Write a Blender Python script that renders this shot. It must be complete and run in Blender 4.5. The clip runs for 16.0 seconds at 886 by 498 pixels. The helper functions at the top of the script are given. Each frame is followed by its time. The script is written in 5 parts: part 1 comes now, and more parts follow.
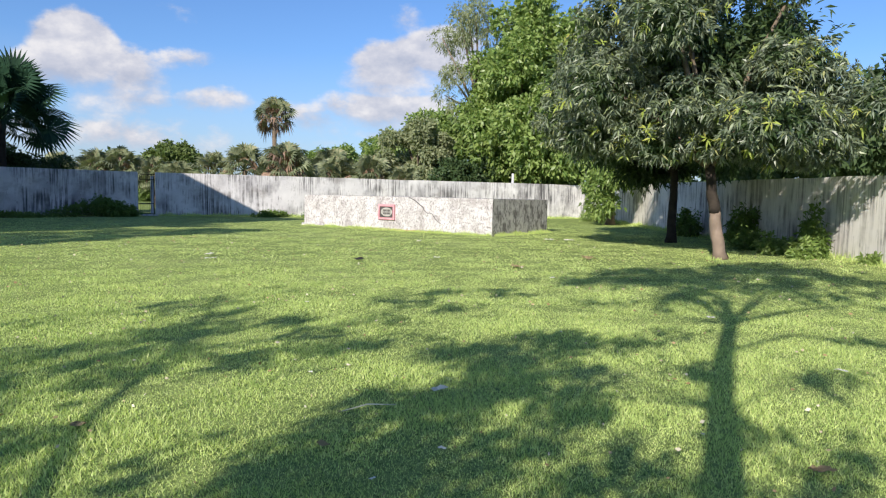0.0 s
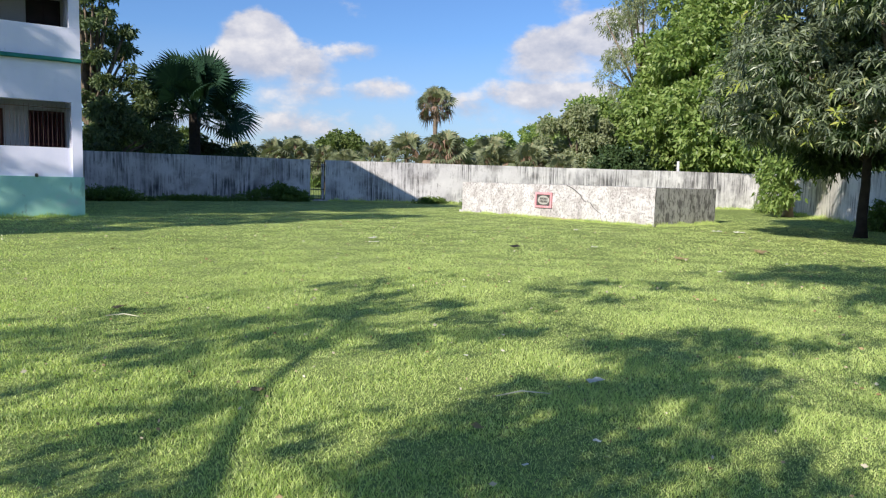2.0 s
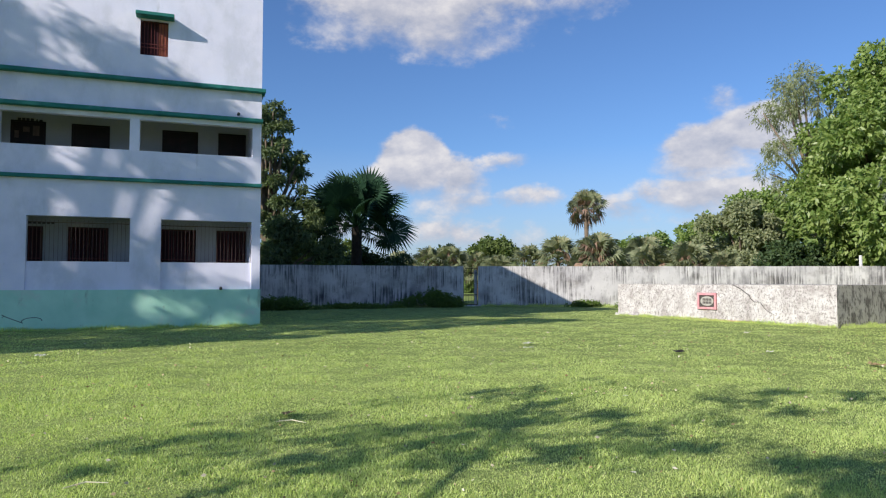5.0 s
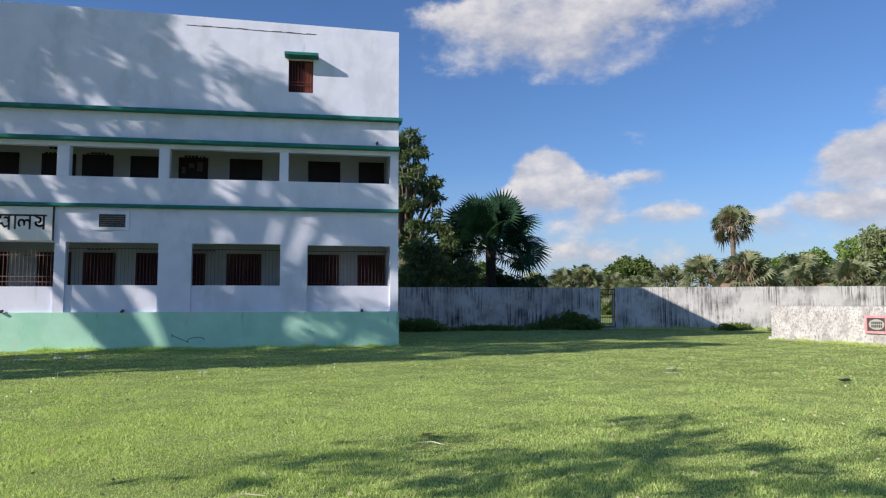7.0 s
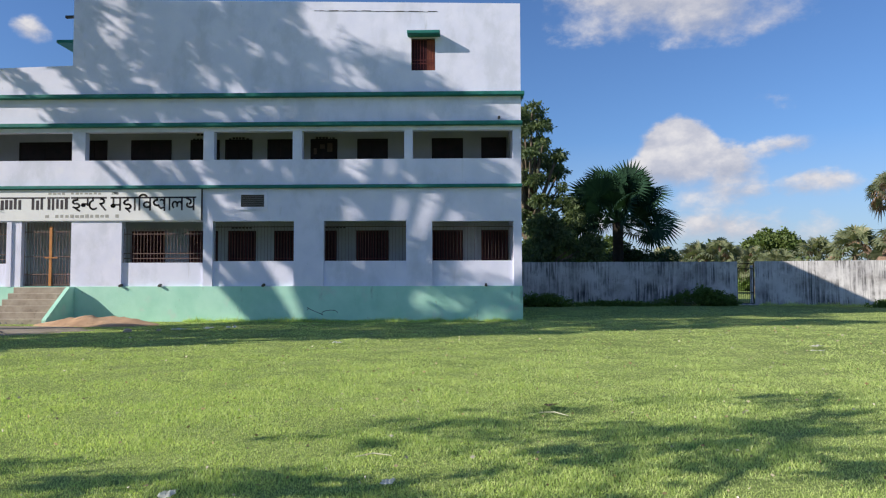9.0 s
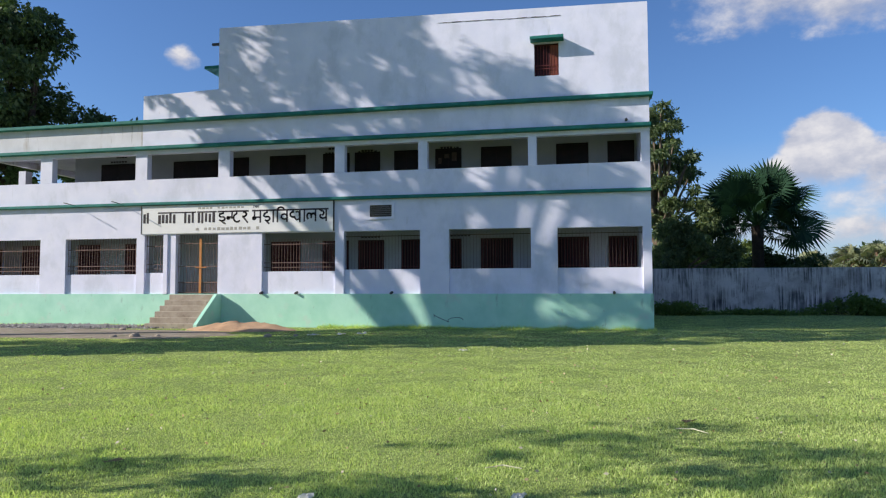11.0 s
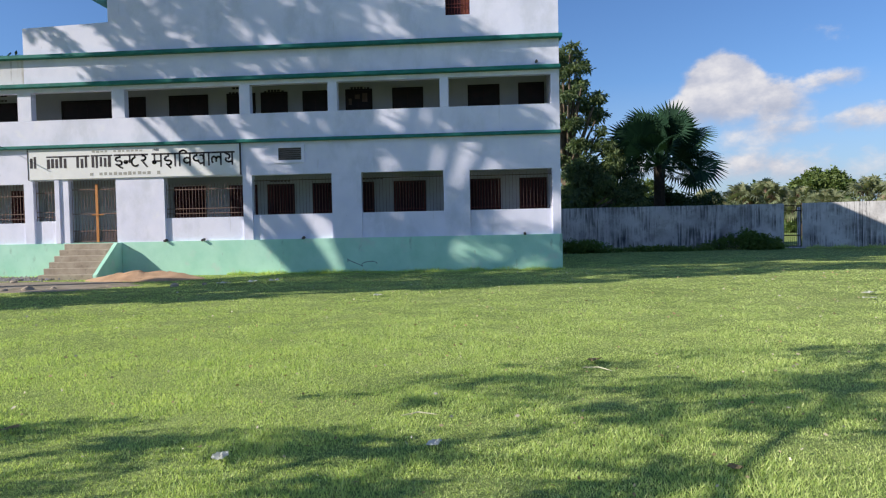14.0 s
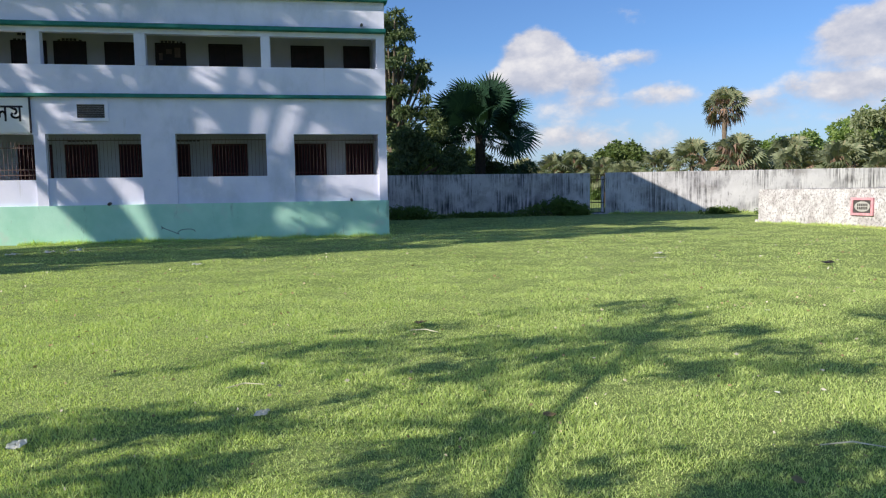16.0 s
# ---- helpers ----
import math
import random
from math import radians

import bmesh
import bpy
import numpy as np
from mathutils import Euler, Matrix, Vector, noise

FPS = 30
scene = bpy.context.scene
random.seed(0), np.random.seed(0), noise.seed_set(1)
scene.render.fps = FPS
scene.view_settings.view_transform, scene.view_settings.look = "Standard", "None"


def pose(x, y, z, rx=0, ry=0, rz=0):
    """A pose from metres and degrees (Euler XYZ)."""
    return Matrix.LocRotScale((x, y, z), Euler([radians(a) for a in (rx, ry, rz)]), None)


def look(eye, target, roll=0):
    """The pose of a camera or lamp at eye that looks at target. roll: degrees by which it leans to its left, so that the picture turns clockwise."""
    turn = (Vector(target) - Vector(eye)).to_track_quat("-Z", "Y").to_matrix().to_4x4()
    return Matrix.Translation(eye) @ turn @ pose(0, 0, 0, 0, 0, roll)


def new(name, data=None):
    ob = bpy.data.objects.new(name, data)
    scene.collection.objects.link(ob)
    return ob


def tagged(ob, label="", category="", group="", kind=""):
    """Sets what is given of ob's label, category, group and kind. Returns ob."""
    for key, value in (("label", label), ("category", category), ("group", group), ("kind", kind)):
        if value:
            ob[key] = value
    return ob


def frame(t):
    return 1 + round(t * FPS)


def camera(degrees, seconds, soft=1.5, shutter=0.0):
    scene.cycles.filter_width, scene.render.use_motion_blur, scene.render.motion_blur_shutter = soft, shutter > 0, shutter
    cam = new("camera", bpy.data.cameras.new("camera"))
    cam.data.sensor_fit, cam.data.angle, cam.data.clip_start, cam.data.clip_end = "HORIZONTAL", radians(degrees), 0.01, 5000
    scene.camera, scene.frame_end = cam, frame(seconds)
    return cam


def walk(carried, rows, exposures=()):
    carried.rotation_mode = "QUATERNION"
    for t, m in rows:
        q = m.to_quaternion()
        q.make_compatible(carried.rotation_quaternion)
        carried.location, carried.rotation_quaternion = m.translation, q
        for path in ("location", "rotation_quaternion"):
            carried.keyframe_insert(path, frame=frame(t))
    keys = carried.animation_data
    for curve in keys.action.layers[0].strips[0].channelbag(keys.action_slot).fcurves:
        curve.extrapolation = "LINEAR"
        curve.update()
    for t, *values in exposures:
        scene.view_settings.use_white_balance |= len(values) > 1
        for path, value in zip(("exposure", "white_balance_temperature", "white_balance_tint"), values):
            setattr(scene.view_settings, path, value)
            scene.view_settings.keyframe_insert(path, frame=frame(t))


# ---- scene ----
FOV = 65.32
cam = camera(FOV, 16.0, 1.2)
# seconds, x, y, z, pitch, roll, yaw
ROWS = [
    (0.0, 0.03, -0.06, 1.533, -4.442, -1.178, -45.457),
    (0.5, 0.03, -0.06, 1.536, -4.264, -1.133, -42.992),
    (1.0, 0.026, -0.06, 1.535, -4.436, -1.141, -39.672),
    (1.5, 0.018, -0.055, 1.532, -5.144, -1.391, -36.166),
    (2.0, 0.018, -0.044, 1.525, -5.744, -1.560, -32.558),
    (2.5, 0.012, -0.033, 1.522, -5.448, -1.620, -29.214),
    (3.0, 0.012, -0.023, 1.519, -3.944, -1.396, -26.641),
    (3.5, 0.020, -0.010, 1.519, -1.925, -0.895, -24.819),
    (4.0, 0.020, -0.005, 1.523, 0.070, -0.424, -23.420),
    (4.2, 0.018, -0.003, 1.528, 0.68, -0.32, -22.87),
    (6.3, -0.03, 0.012, 1.562, 4.66, 0.29, -13.42),
    (6.5, -0.032, 0.013, 1.564, 4.737, 0.300, -12.165),
    (7.0, -0.030, 0.0, 1.567, 4.491, 0.080, -9.023),
    (7.5, -0.020, -0.003, 1.562, 4.102, -0.058, -6.115),
    (8.0, 0.006, -0.02, 1.547, 3.696, -0.136, -3.456),
    (8.5, 0.015, -0.026, 1.528, 3.210, 0.049, -1.068),
    (9.0, 0.015, -0.025, 1.505, 2.540, 0.120, 1.307),
    (9.5, -0.005, -0.024, 1.508, 1.840, 0.138, 3.820),
    (10.0, -0.03, -0.022, 1.513, 1.883, 0.151, 6.386),
    (10.2, -0.033, -0.015, 1.517, 2.16, 0.16, 7.46),
    (11.2, -0.02, 0.03, 1.535, 3.35, 0.16, 12.6),
    (11.9, -0.005, 0.055, 1.55, 3.95, 0.12, 15.2),
    (12.3, 0.004, 0.065, 1.557, 3.80, 0.12, 15.10),
    (12.5, 0.006, 0.068, 1.562, 3.269, 0.133, 14.589),
    (13.0, 0.005, 0.083, 1.592, 1.509, 0.583, 12.021),
    (13.5, -0.012, 0.074, 1.606, -0.335, 0.920, 8.208),
    (14.0, -0.020, 0.056, 1.618, -1.852, 1.193, 4.411),
    (14.5, -0.026, 0.055, 1.621, -3.006, 1.354, 1.050),
    (15.0, -0.010, 0.044, 1.621, -3.970, 1.349, -2.091),
    (15.5, -0.019, 0.058, 1.616, -4.632, 1.264, -5.789),
    (16.0, -0.034, 0.068, 1.606, -4.864, 0.879, -9.898),
]
walk(cam, [(t, pose(x, y, z, 90 + p, r, w)) for t, x, y, z, p, r, w in ROWS], exposures=[(0.0, 0.40), (2.5, 0.40), (4.0, 0.33), (6.5, 0.20), (8.0, 0.21), (9.7, 0.27), (12.5, 0.29), (14.0, 0.31), (16.0, 0.35)])

# ---- light: morning sun from the front left of the school, blue sky with cumulus ----
SUN_EL, SUN_DIR = radians(27.5), (0.93, 0.365)  # the way the light travels over the ground
sun = new("sun", bpy.data.lights.new("sun", "SUN"))
sun.data.energy, sun.data.angle, sun.data.color = 5.2, radians(0.42), (1.0, 0.92, 0.80)
sun.matrix_world = look((-SUN_DIR[0] * 50, -SUN_DIR[1] * 50, 50 * math.tan(SUN_EL)), (0, 0, 0))


def nodes_of(mat):
    nt = mat.node_tree
    nt.nodes.clear()
    return nt


def mathn(nt, op, a, b=None, c=None, clamp=False):
    n = nt.nodes.new("ShaderNodeMath")
    n.operation, n.use_clamp = op, clamp
    for i, v in enumerate((a, b, c)):
        if v is None:
            continue
        if isinstance(v, (int, float)):
            n.inputs[i].default_value = v
        else:
            nt.links.new(v, n.inputs[i])
    return n.outputs[0]


def noise_n(nt, vec, scale, detail=4.0, rough=0.55):
    n = nt.nodes.new("ShaderNodeTexNoise")
    n.inputs["Scale"].default_value, n.inputs["Detail"].default_value, n.inputs["Roughness"].default_value = scale, detail, rough
    if vec is not None:
        nt.links.new(vec, n.inputs["Vector"])
    return n.outputs[0]


def mapping(nt, vec, scale):
    n = nt.nodes.new("ShaderNodeMapping")
    n.inputs["Scale"].default_value = scale
    nt.links.new(vec, n.inputs["Vector"])
    return n.outputs[0]


def ramp(nt, fac, stops):
    n = nt.nodes.new("ShaderNodeValToRGB")
    els = n.color_ramp.elements
    while len(els) > 1:
        els.remove(els[-1])
    els[0].position, els[0].color = stops[0][0], (*stops[0][1], 1)
    for p, c in stops[1:]:
        e = els.new(p)
        e.color = (*c, 1)
    nt.links.new(fac, n.inputs[0])
    return n.outputs[0]


def mixc(nt, fac, a, b, mode="MIX"):
    n = nt.nodes.new("ShaderNodeMix")
    n.data_type, n.blend_type = "RGBA", mode
    for sock, v in ((n.inputs[0], fac), (n.inputs[6], a), (n.inputs[7], b)):
        if isinstance(v, (int, float)):
            sock.default_value = v
        elif isinstance(v, tuple):
            sock.default_value = (*v, 1)
        else:
            nt.links.new(v, sock)
    return n.outputs[2]


world = bpy.data.worlds.new("sky")
scene.world = world
world.use_nodes = True
wt = world.node_tree
wt.nodes.clear()
sky = wt.nodes.new("ShaderNodeTexSky")
sky.sky_type, sky.sun_disc = "NISHITA", False
sky.sun_elevation = SUN_EL
sky.sun_rotation = math.atan2(-SUN_DIR[0], -SUN_DIR[1])
sky.air_density, sky.dust_density, sky.ozone_density = 1.0, 0.6, 2.5
tc = wt.nodes.new("ShaderNodeTexCoord").outputs["Generated"]
sep = wt.nodes.new("ShaderNodeSeparateXYZ")
wt.links.new(tc, sep.inputs[0])
AZ = mathn(wt, "MULTIPLY", mathn(wt, "ARCTAN2", sep.outputs[0], sep.outputs[1]), 57.2958)
EL = mathn(wt, "MULTIPLY", mathn(wt, "ARCSINE", sep.outputs[2]), 57.2958)
puff = mathn(wt, "SUBTRACT", noise_n(wt, mapping(wt, tc, (1, 1, 1.6)), 13.0, 8.0, 0.6), 0.5)
broad = mathn(wt, "SUBTRACT", noise_n(wt, mapping(wt, tc, (1, 1, 2.0)), 5.0, 3.0, 0.5), 0.5)
# azimuth, elevation, half width, half height (degrees), strength
CLOUDS = [(17.8, 9.7, 3.5, 3.3, 1.7), (16.0, 8.4, 2.8, 2.0, 1.2), (20.8, 8.8, 4.8, 2.3, 0.85), (24.0, 9.6, 3.4, 1.2, 0.7), (19.5, 6.6, 5.0, 1.8, 0.6), (27.3, 7.0, 3.2, 1.5, 1.0), (20.0, 22.0, 13.0, 4.2, 1.1),
          (10.0, 22.0, 5.0, 3.0, 0.6), (31.0, 23.5, 6.0, 3.5, 0.8), (40.8, 9.8, 4.6, 2.5, 1.2), (45.0, 11.2, 4.5, 2.4, 1.15),
          (40.5, 6.6, 6.5, 2.0, 0.85), (35.0, 6.0, 6.0, 1.6, 0.5), (24.8, 13.0, 2.2, 1.0, 0.4), (-32.4, 17.4, 1.4, 1.1, 0.6),
          (42.2, 13.8, 1.6, 1.2, 0.4), (-70.0, 20.0, 14.0, 6.0, 0.8), (100.0, 24.0, 20.0, 7.0, 0.8), (170.0, 30.0, 25.0, 9.0, 0.8),
          (22.0, 4.0, 14.0, 1.6, 0.45)]
cover = lift = None
for a, e, wa, we, s in CLOUDS:
    da = mathn(wt, "DIVIDE", mathn(wt, "SUBTRACT", AZ, a), wa)
    de = mathn(wt, "DIVIDE", mathn(wt, "SUBTRACT", EL, e), we)
    r2 = mathn(wt, "ADD", mathn(wt, "MULTIPLY", da, da), mathn(wt, "MULTIPLY", de, de))
    v = mathn(wt, "MULTIPLY", mathn(wt, "SUBTRACT", 1.0, r2), s)
    up = mathn(wt, "MULTIPLY", de, mathn(wt, "MULTIPLY", v, 1.6, clamp=True))
    lift = up if lift is None else mathn(wt, "ADD", lift, up)
    cover = v if cover is None else mathn(wt, "MAXIMUM", cover, v)
cover = mathn(wt, "ADD", cover, mathn(wt, "ADD", mathn(wt, "MULTIPLY", puff, 2.5), mathn(wt, "MULTIPLY", broad, 1.0)))
cm = wt.nodes.new("ShaderNodeMapRange")
cm.interpolation_type = "SMOOTHSTEP"
cm.inputs["From Min"].default_value, cm.inputs["From Max"].default_value = 0.03, 0.85
cover = mathn(wt, "MULTIPLY", cover, mathn(wt, "ADD", 1.0, mathn(wt, "MULTIPLY", mathn(wt, "MINIMUM", mathn(wt, "MAXIMUM", lift, -0.5), 0.9), 0.7)))
wt.links.new(cover, cm.inputs["Value"])
off = wt.nodes.new("ShaderNodeVectorMath")
off.operation = "ADD"
off.inputs[1].default_value = (-0.016, -0.004, 0.012)
wt.links.new(tc, off.inputs[0])
puff_s = mathn(wt, "SUBTRACT", noise_n(wt, mapping(wt, off.outputs[0], (1, 1, 1.6)), 13.0, 8.0, 0.6), 0.5)
relief = mathn(wt, "MULTIPLY", mathn(wt, "SUBTRACT", puff, puff_s), 2.2)
soft = noise_n(wt, mapping(wt, tc, (1, 1, 2.2)), 7.0, 4.0, 0.5)
tone = mathn(wt, "ADD", mathn(wt, "ADD", relief, mathn(wt, "MULTIPLY", soft, 0.75)), mathn(wt, "MULTIPLY", mathn(wt, "MINIMUM", mathn(wt, "MAXIMUM", lift, -0.9), 0.9), 0.30))
cloud_col = ramp(wt, tone, [(0.0, (0.56, 0.60, 0.72)), (0.42, (0.76, 0.77, 0.84)), (0.80, (1.0, 0.98, 0.98))])
cloud_hdr = mixc(wt, 1.0, cloud_col, (8.2, 8.1, 8.2), "MULTIPLY")
sky_blue = mixc(wt, 1.0, sky.outputs[0], (0.79, 1.05, 1.44), "MULTIPLY")
hz = wt.nodes.new("ShaderNodeMapRange")
hz.inputs["From Min"].default_value, hz.inputs["From Max"].default_value, hz.inputs["To Min"].default_value, hz.inputs["To Max"].default_value = 0.0, 11.0, 0.55, 0.0
wt.links.new(EL, hz.inputs["Value"])
sky_tint = mixc(wt, hz.outputs[0], sky_blue, (4.7, 5.3, 6.8))
mix_sky = mixc(wt, mathn(wt, "MULTIPLY", cm.outputs[0], 0.93), sky_tint, cloud_hdr)
bg = wt.nodes.new("ShaderNodeBackground")
bg.inputs["Strength"].default_value = 0.082
wt.links.new(mix_sky, bg.inputs[0])
wo = wt.nodes.new("ShaderNodeOutputWorld")
wt.links.new(bg.outputs[0], wo.inputs[0])


# ---- materials ----
def material(name, base, rough=0.85, bump=0.0, bump_scale=40.0, spots=(), metal=0.0, leaf=0.0, island=None, coord="Object", spec=0.3, drips=()):
    """base: (colour a, colour b, noise scale). spots: (colour, noise scale xyz, lower edge, upper edge, strength)
    stains, and tuft shading on the lawn.
    """
    mat = bpy.data.materials.new(name)
    mat.use_nodes = True
    nt = nodes_of(mat)
    co = nt.nodes.new("ShaderNodeTexCoord").outputs[coord]
    a, b, sc = base
    col = ramp(nt, noise_n(nt, co, sc, 6.0), [(0.32, a), (0.68, b)])
    if island:
        geo = nt.nodes.new("ShaderNodeNewGeometry").outputs["Random Per Island"]
        col = mixc(nt, 0.65, col, ramp(nt, geo, island))
    for c, s3, lo, hi, k in spots:
        f = noise_n(nt, mapping(nt, co, s3), 1.0, 7.0, 0.62)
        m = nt.nodes.new("ShaderNodeMapRange")
        m.interpolation_type = "SMOOTHSTEP"
        m.inputs["From Min"].default_value, m.inputs["From Max"].default_value, m.inputs["To Max"].default_value = lo, hi, k
        nt.links.new(f, m.inputs["Value"])
        col = mixc(nt, m.outputs[0], col, c)
    # drips: (colour, streak scale xyz, patch scale xyz, strength) rain streaks that gather in patches
    for c, s3, p3, k in drips:
        streak = mathn(nt, "MULTIPLY", mathn(nt, "SUBTRACT", noise_n(nt, mapping(nt, co, s3), 1.0, 5.0, 0.6), 0.47), 8.0, clamp=True)
        patch = mathn(nt, "MULTIPLY", mathn(nt, "SUBTRACT", noise_n(nt, mapping(nt, co, p3), 1.0, 4.0, 0.6), 0.44), 6.0, clamp=True)
        col = mixc(nt, mathn(nt, "MULTIPLY", mathn(nt, "MULTIPLY", streak, patch), k), col, c)
    p = nt.nodes.new("ShaderNodeBsdfPrincipled")
    nt.links.new(col, p.inputs["Base Color"])
    p.inputs["Roughness"].default_value, p.inputs["Metallic"].default_value = rough, metal
    p.inputs["Specular IOR Level"].default_value = spec
    if bump:
        bn = nt.nodes.new("ShaderNodeBump")
        bn.inputs["Strength"].default_value, bn.inputs["Distance"].default_value = bump, 0.02
        nt.links.new(noise_n(nt, co, bump_scale, 6.0, 0.6), bn.inputs["Height"])
        nt.links.new(bn.outputs[0], p.inputs["Normal"])
    out = nt.nodes.new("ShaderNodeOutputMaterial")
    last = p.outputs[0]
    if leaf:
        tr = nt.nodes.new("ShaderNodeBsdfTranslucent")
        nt.links.new(mixc(nt, 1.0, col, (1.25, 1.35, 0.7), "MULTIPLY"), tr.inputs[0])
        ms = nt.nodes.new("ShaderNodeMixShader")
        ms.inputs[0].default_value = leaf
        nt.links.new(last, ms.inputs[1])
        nt.links.new(tr.outputs[0], ms.inputs[2])
        last = ms.outputs[0]
    nt.links.new(last, out.inputs[0])
    return mat


M = {}
M["white"] = material("white_limewash", ((0.70, 0.71, 0.87), (0.79, 0.785, 0.93), 1.2), 0.9, 0.25, 22,
                      [((0.54, 0.56, 0.66), (0.7, 0.7, 0.45), 0.48, 0.66, 0.55), ((0.40, 0.39, 0.40), (3.0, 3.0, 0.4), 0.64, 0.78, 0.45), ((0.80, 0.80, 0.88), (1.6, 1.6, 1.2), 0.60, 0.72, 0.5),
                       ((0.30, 0.29, 0.30), (12, 12, 5), 0.68, 0.76, 0.45)])
M["old_white"] = material("weathered_limewash", ((0.60, 0.60, 0.66), (0.71, 0.71, 0.78), 1.5), 0.9, 0.2, 30,
                          [((0.34, 0.27, 0.22), (1.6, 1.6, 0.35), 0.5, 0.68, 0.65), ((0.12, 0.10, 0.09), (4, 4, 0.5), 0.6, 0.72, 0.6)])
# The front's limewash again, darkened and blued for the shade inside the verandahs.
M["inner"] = material("shade_toned_limewash", ((0.36, 0.37, 0.43), (0.44, 0.45, 0.50), 1.0), 0.92, 0.1, 25)
M["mint"] = material("mint_green_paint", ((0.37, 0.69, 0.55), (0.49, 0.79, 0.65), 1.3), 0.85, 0.3, 20,
                     [((0.55, 0.68, 0.60), (1.5, 1.5, 1.5), 0.56, 0.72, 0.6), ((0.16, 0.28, 0.22), (2.5, 2.5, 0.9), 0.62, 0.76, 0.6), ((0.20, 0.22, 0.19), (7, 7, 3), 0.64, 0.74, 0.6)])
M["teal"] = material("green_band_paint", ((0.014, 0.135, 0.12), (0.026, 0.20, 0.175), 3.0), 0.7, 0.2, 30,
                     [((0.25, 0.33, 0.28), (2.0, 2.0, 2.0), 0.64, 0.78, 0.5)])
M["maroon"] = material("maroon_painted_wood", ((0.040, 0.009, 0.012), (0.065, 0.016, 0.018), 3.0), 0.6, 0.1, 40)
# Also fills the open upper doorways, standing for the darkness of their rooms.
M["door_dark"] = material("blackish_door_and_room_dark", ((0.010, 0.007, 0.012), (0.022, 0.012, 0.018), 3.0), 0.6)
M["shutter"] = material("red_brown_shutter", ((0.22, 0.06, 0.035), (0.30, 0.09, 0.05), 3.0), 0.6)
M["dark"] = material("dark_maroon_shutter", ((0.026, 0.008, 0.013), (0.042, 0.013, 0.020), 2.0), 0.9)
M["bar_red"] = material("maroon_iron_bar", ((0.10, 0.022, 0.024), (0.15, 0.035, 0.035), 8.0), 0.6)
M["bar"] = material("rusty_iron_bar", ((0.15, 0.095, 0.088), (0.23, 0.155, 0.135), 8.0), 0.7, 0.1, 60, metal=0.2)
M["gate_iron"] = material("dark_iron", ((0.025, 0.025, 0.025), (0.06, 0.045, 0.035), 8.0), 0.6, metal=0.4)
M["orange_iron"] = material("orange_primer_iron", ((0.42, 0.17, 0.05), (0.52, 0.23, 0.08), 5.0), 0.6)
M["board"] = material("white_sign_board", ((0.74, 0.74, 0.76), (0.80, 0.80, 0.81), 2.0), 0.7, 0.05, 20, [((0.6, 0.42, 0.35), (2, 2, 2), 0.7, 0.8, 0.4)])
M["ink"] = material("dark_sign_paint", ((0.03, 0.025, 0.035), (0.06, 0.05, 0.06), 5.0), 0.7)
M["step"] = material("worn_cement_steps", ((0.30, 0.25, 0.20), (0.44, 0.38, 0.31), 3.0), 0.95, 0.5, 18, [((0.15, 0.12, 0.1), (4, 4, 4), 0.58, 0.75, 0.6)])
M["wall"] = material("weathered_boundary_plaster", ((0.47, 0.46, 0.475), (0.64, 0.63, 0.635), 0.7), 0.95, 0.35, 18,
                     [((0.66, 0.65, 0.65), (1.4, 1.4, 0.6), 0.52, 0.72, 0.6), ((0.19, 0.185, 0.195), (0.8, 0.8, 0.5), 0.48, 0.68, 0.7), ((0.24, 0.22, 0.21), (0.5, 0.5, 0.9), 0.52, 0.68, 0.5), ((0.10, 0.095, 0.10), (9, 9, 3), 0.58, 0.70, 0.5)],
                     drips=[((0.04, 0.038, 0.042), (6.5, 6.5, 0.38), (0.45, 0.45, 0.5), 0.85), ((0.07, 0.066, 0.07), (13, 13, 0.55), (0.9, 0.9, 1.1), 0.7)])
M["pale_wall"] = material("pale_limewashed_boundary_plaster", ((0.68, 0.65, 0.63), (0.81, 0.78, 0.76), 0.7), 0.95, 0.35, 18,
                          [((0.42, 0.40, 0.39), (1.2, 1.2, 0.35), 0.50, 0.68, 0.7), ((0.20, 0.19, 0.19), (9, 9, 3), 0.60, 0.72, 0.5)],
                          drips=[((0.09, 0.08, 0.08), (5.5, 5.5, 0.35), (0.5, 0.5, 0.5), 0.9), ((0.14, 0.13, 0.13), (11, 11, 0.55), (0.8, 0.8, 1.0), 0.6)])
M["tomb"] = material("peeling_limewash_masonry", ((0.47, 0.45, 0.46), (0.62, 0.60, 0.61), 1.4), 0.95, 0.5, 14,
                     [((0.33, 0.30, 0.30), (2.5, 2.5, 2.0), 0.46, 0.62, 0.7), ((0.20, 0.185, 0.18), (11, 11, 8), 0.50, 0.62, 0.7), ((0.09, 0.085, 0.09), (26, 26, 17), 0.53, 0.63, 0.75), ((0.40, 0.25, 0.20), (3, 3, 6), 0.64, 0.72, 0.5)])
M["tomb_side"] = material("bare_stained_masonry", ((0.42, 0.40, 0.40), (0.58, 0.56, 0.55), 1.6), 0.95, 0.5, 14,
                          [((0.13, 0.12, 0.12), (3.5, 3.5, 2.0), 0.47, 0.60, 0.8), ((0.07, 0.065, 0.065), (11, 11, 5), 0.52, 0.62, 0.75), ((0.66, 0.64, 0.62), (6, 6, 3), 0.56, 0.66, 0.6)])
M["pink"] = material("red_pink_frame_paint", ((0.50, 0.19, 0.23), (0.62, 0.34, 0.37), 6.0), 0.8, 0.2, 30)
M["slate"] = material("dark_inscription_stone", ((0.05, 0.045, 0.045), (0.09, 0.08, 0.08), 8.0), 0.6)
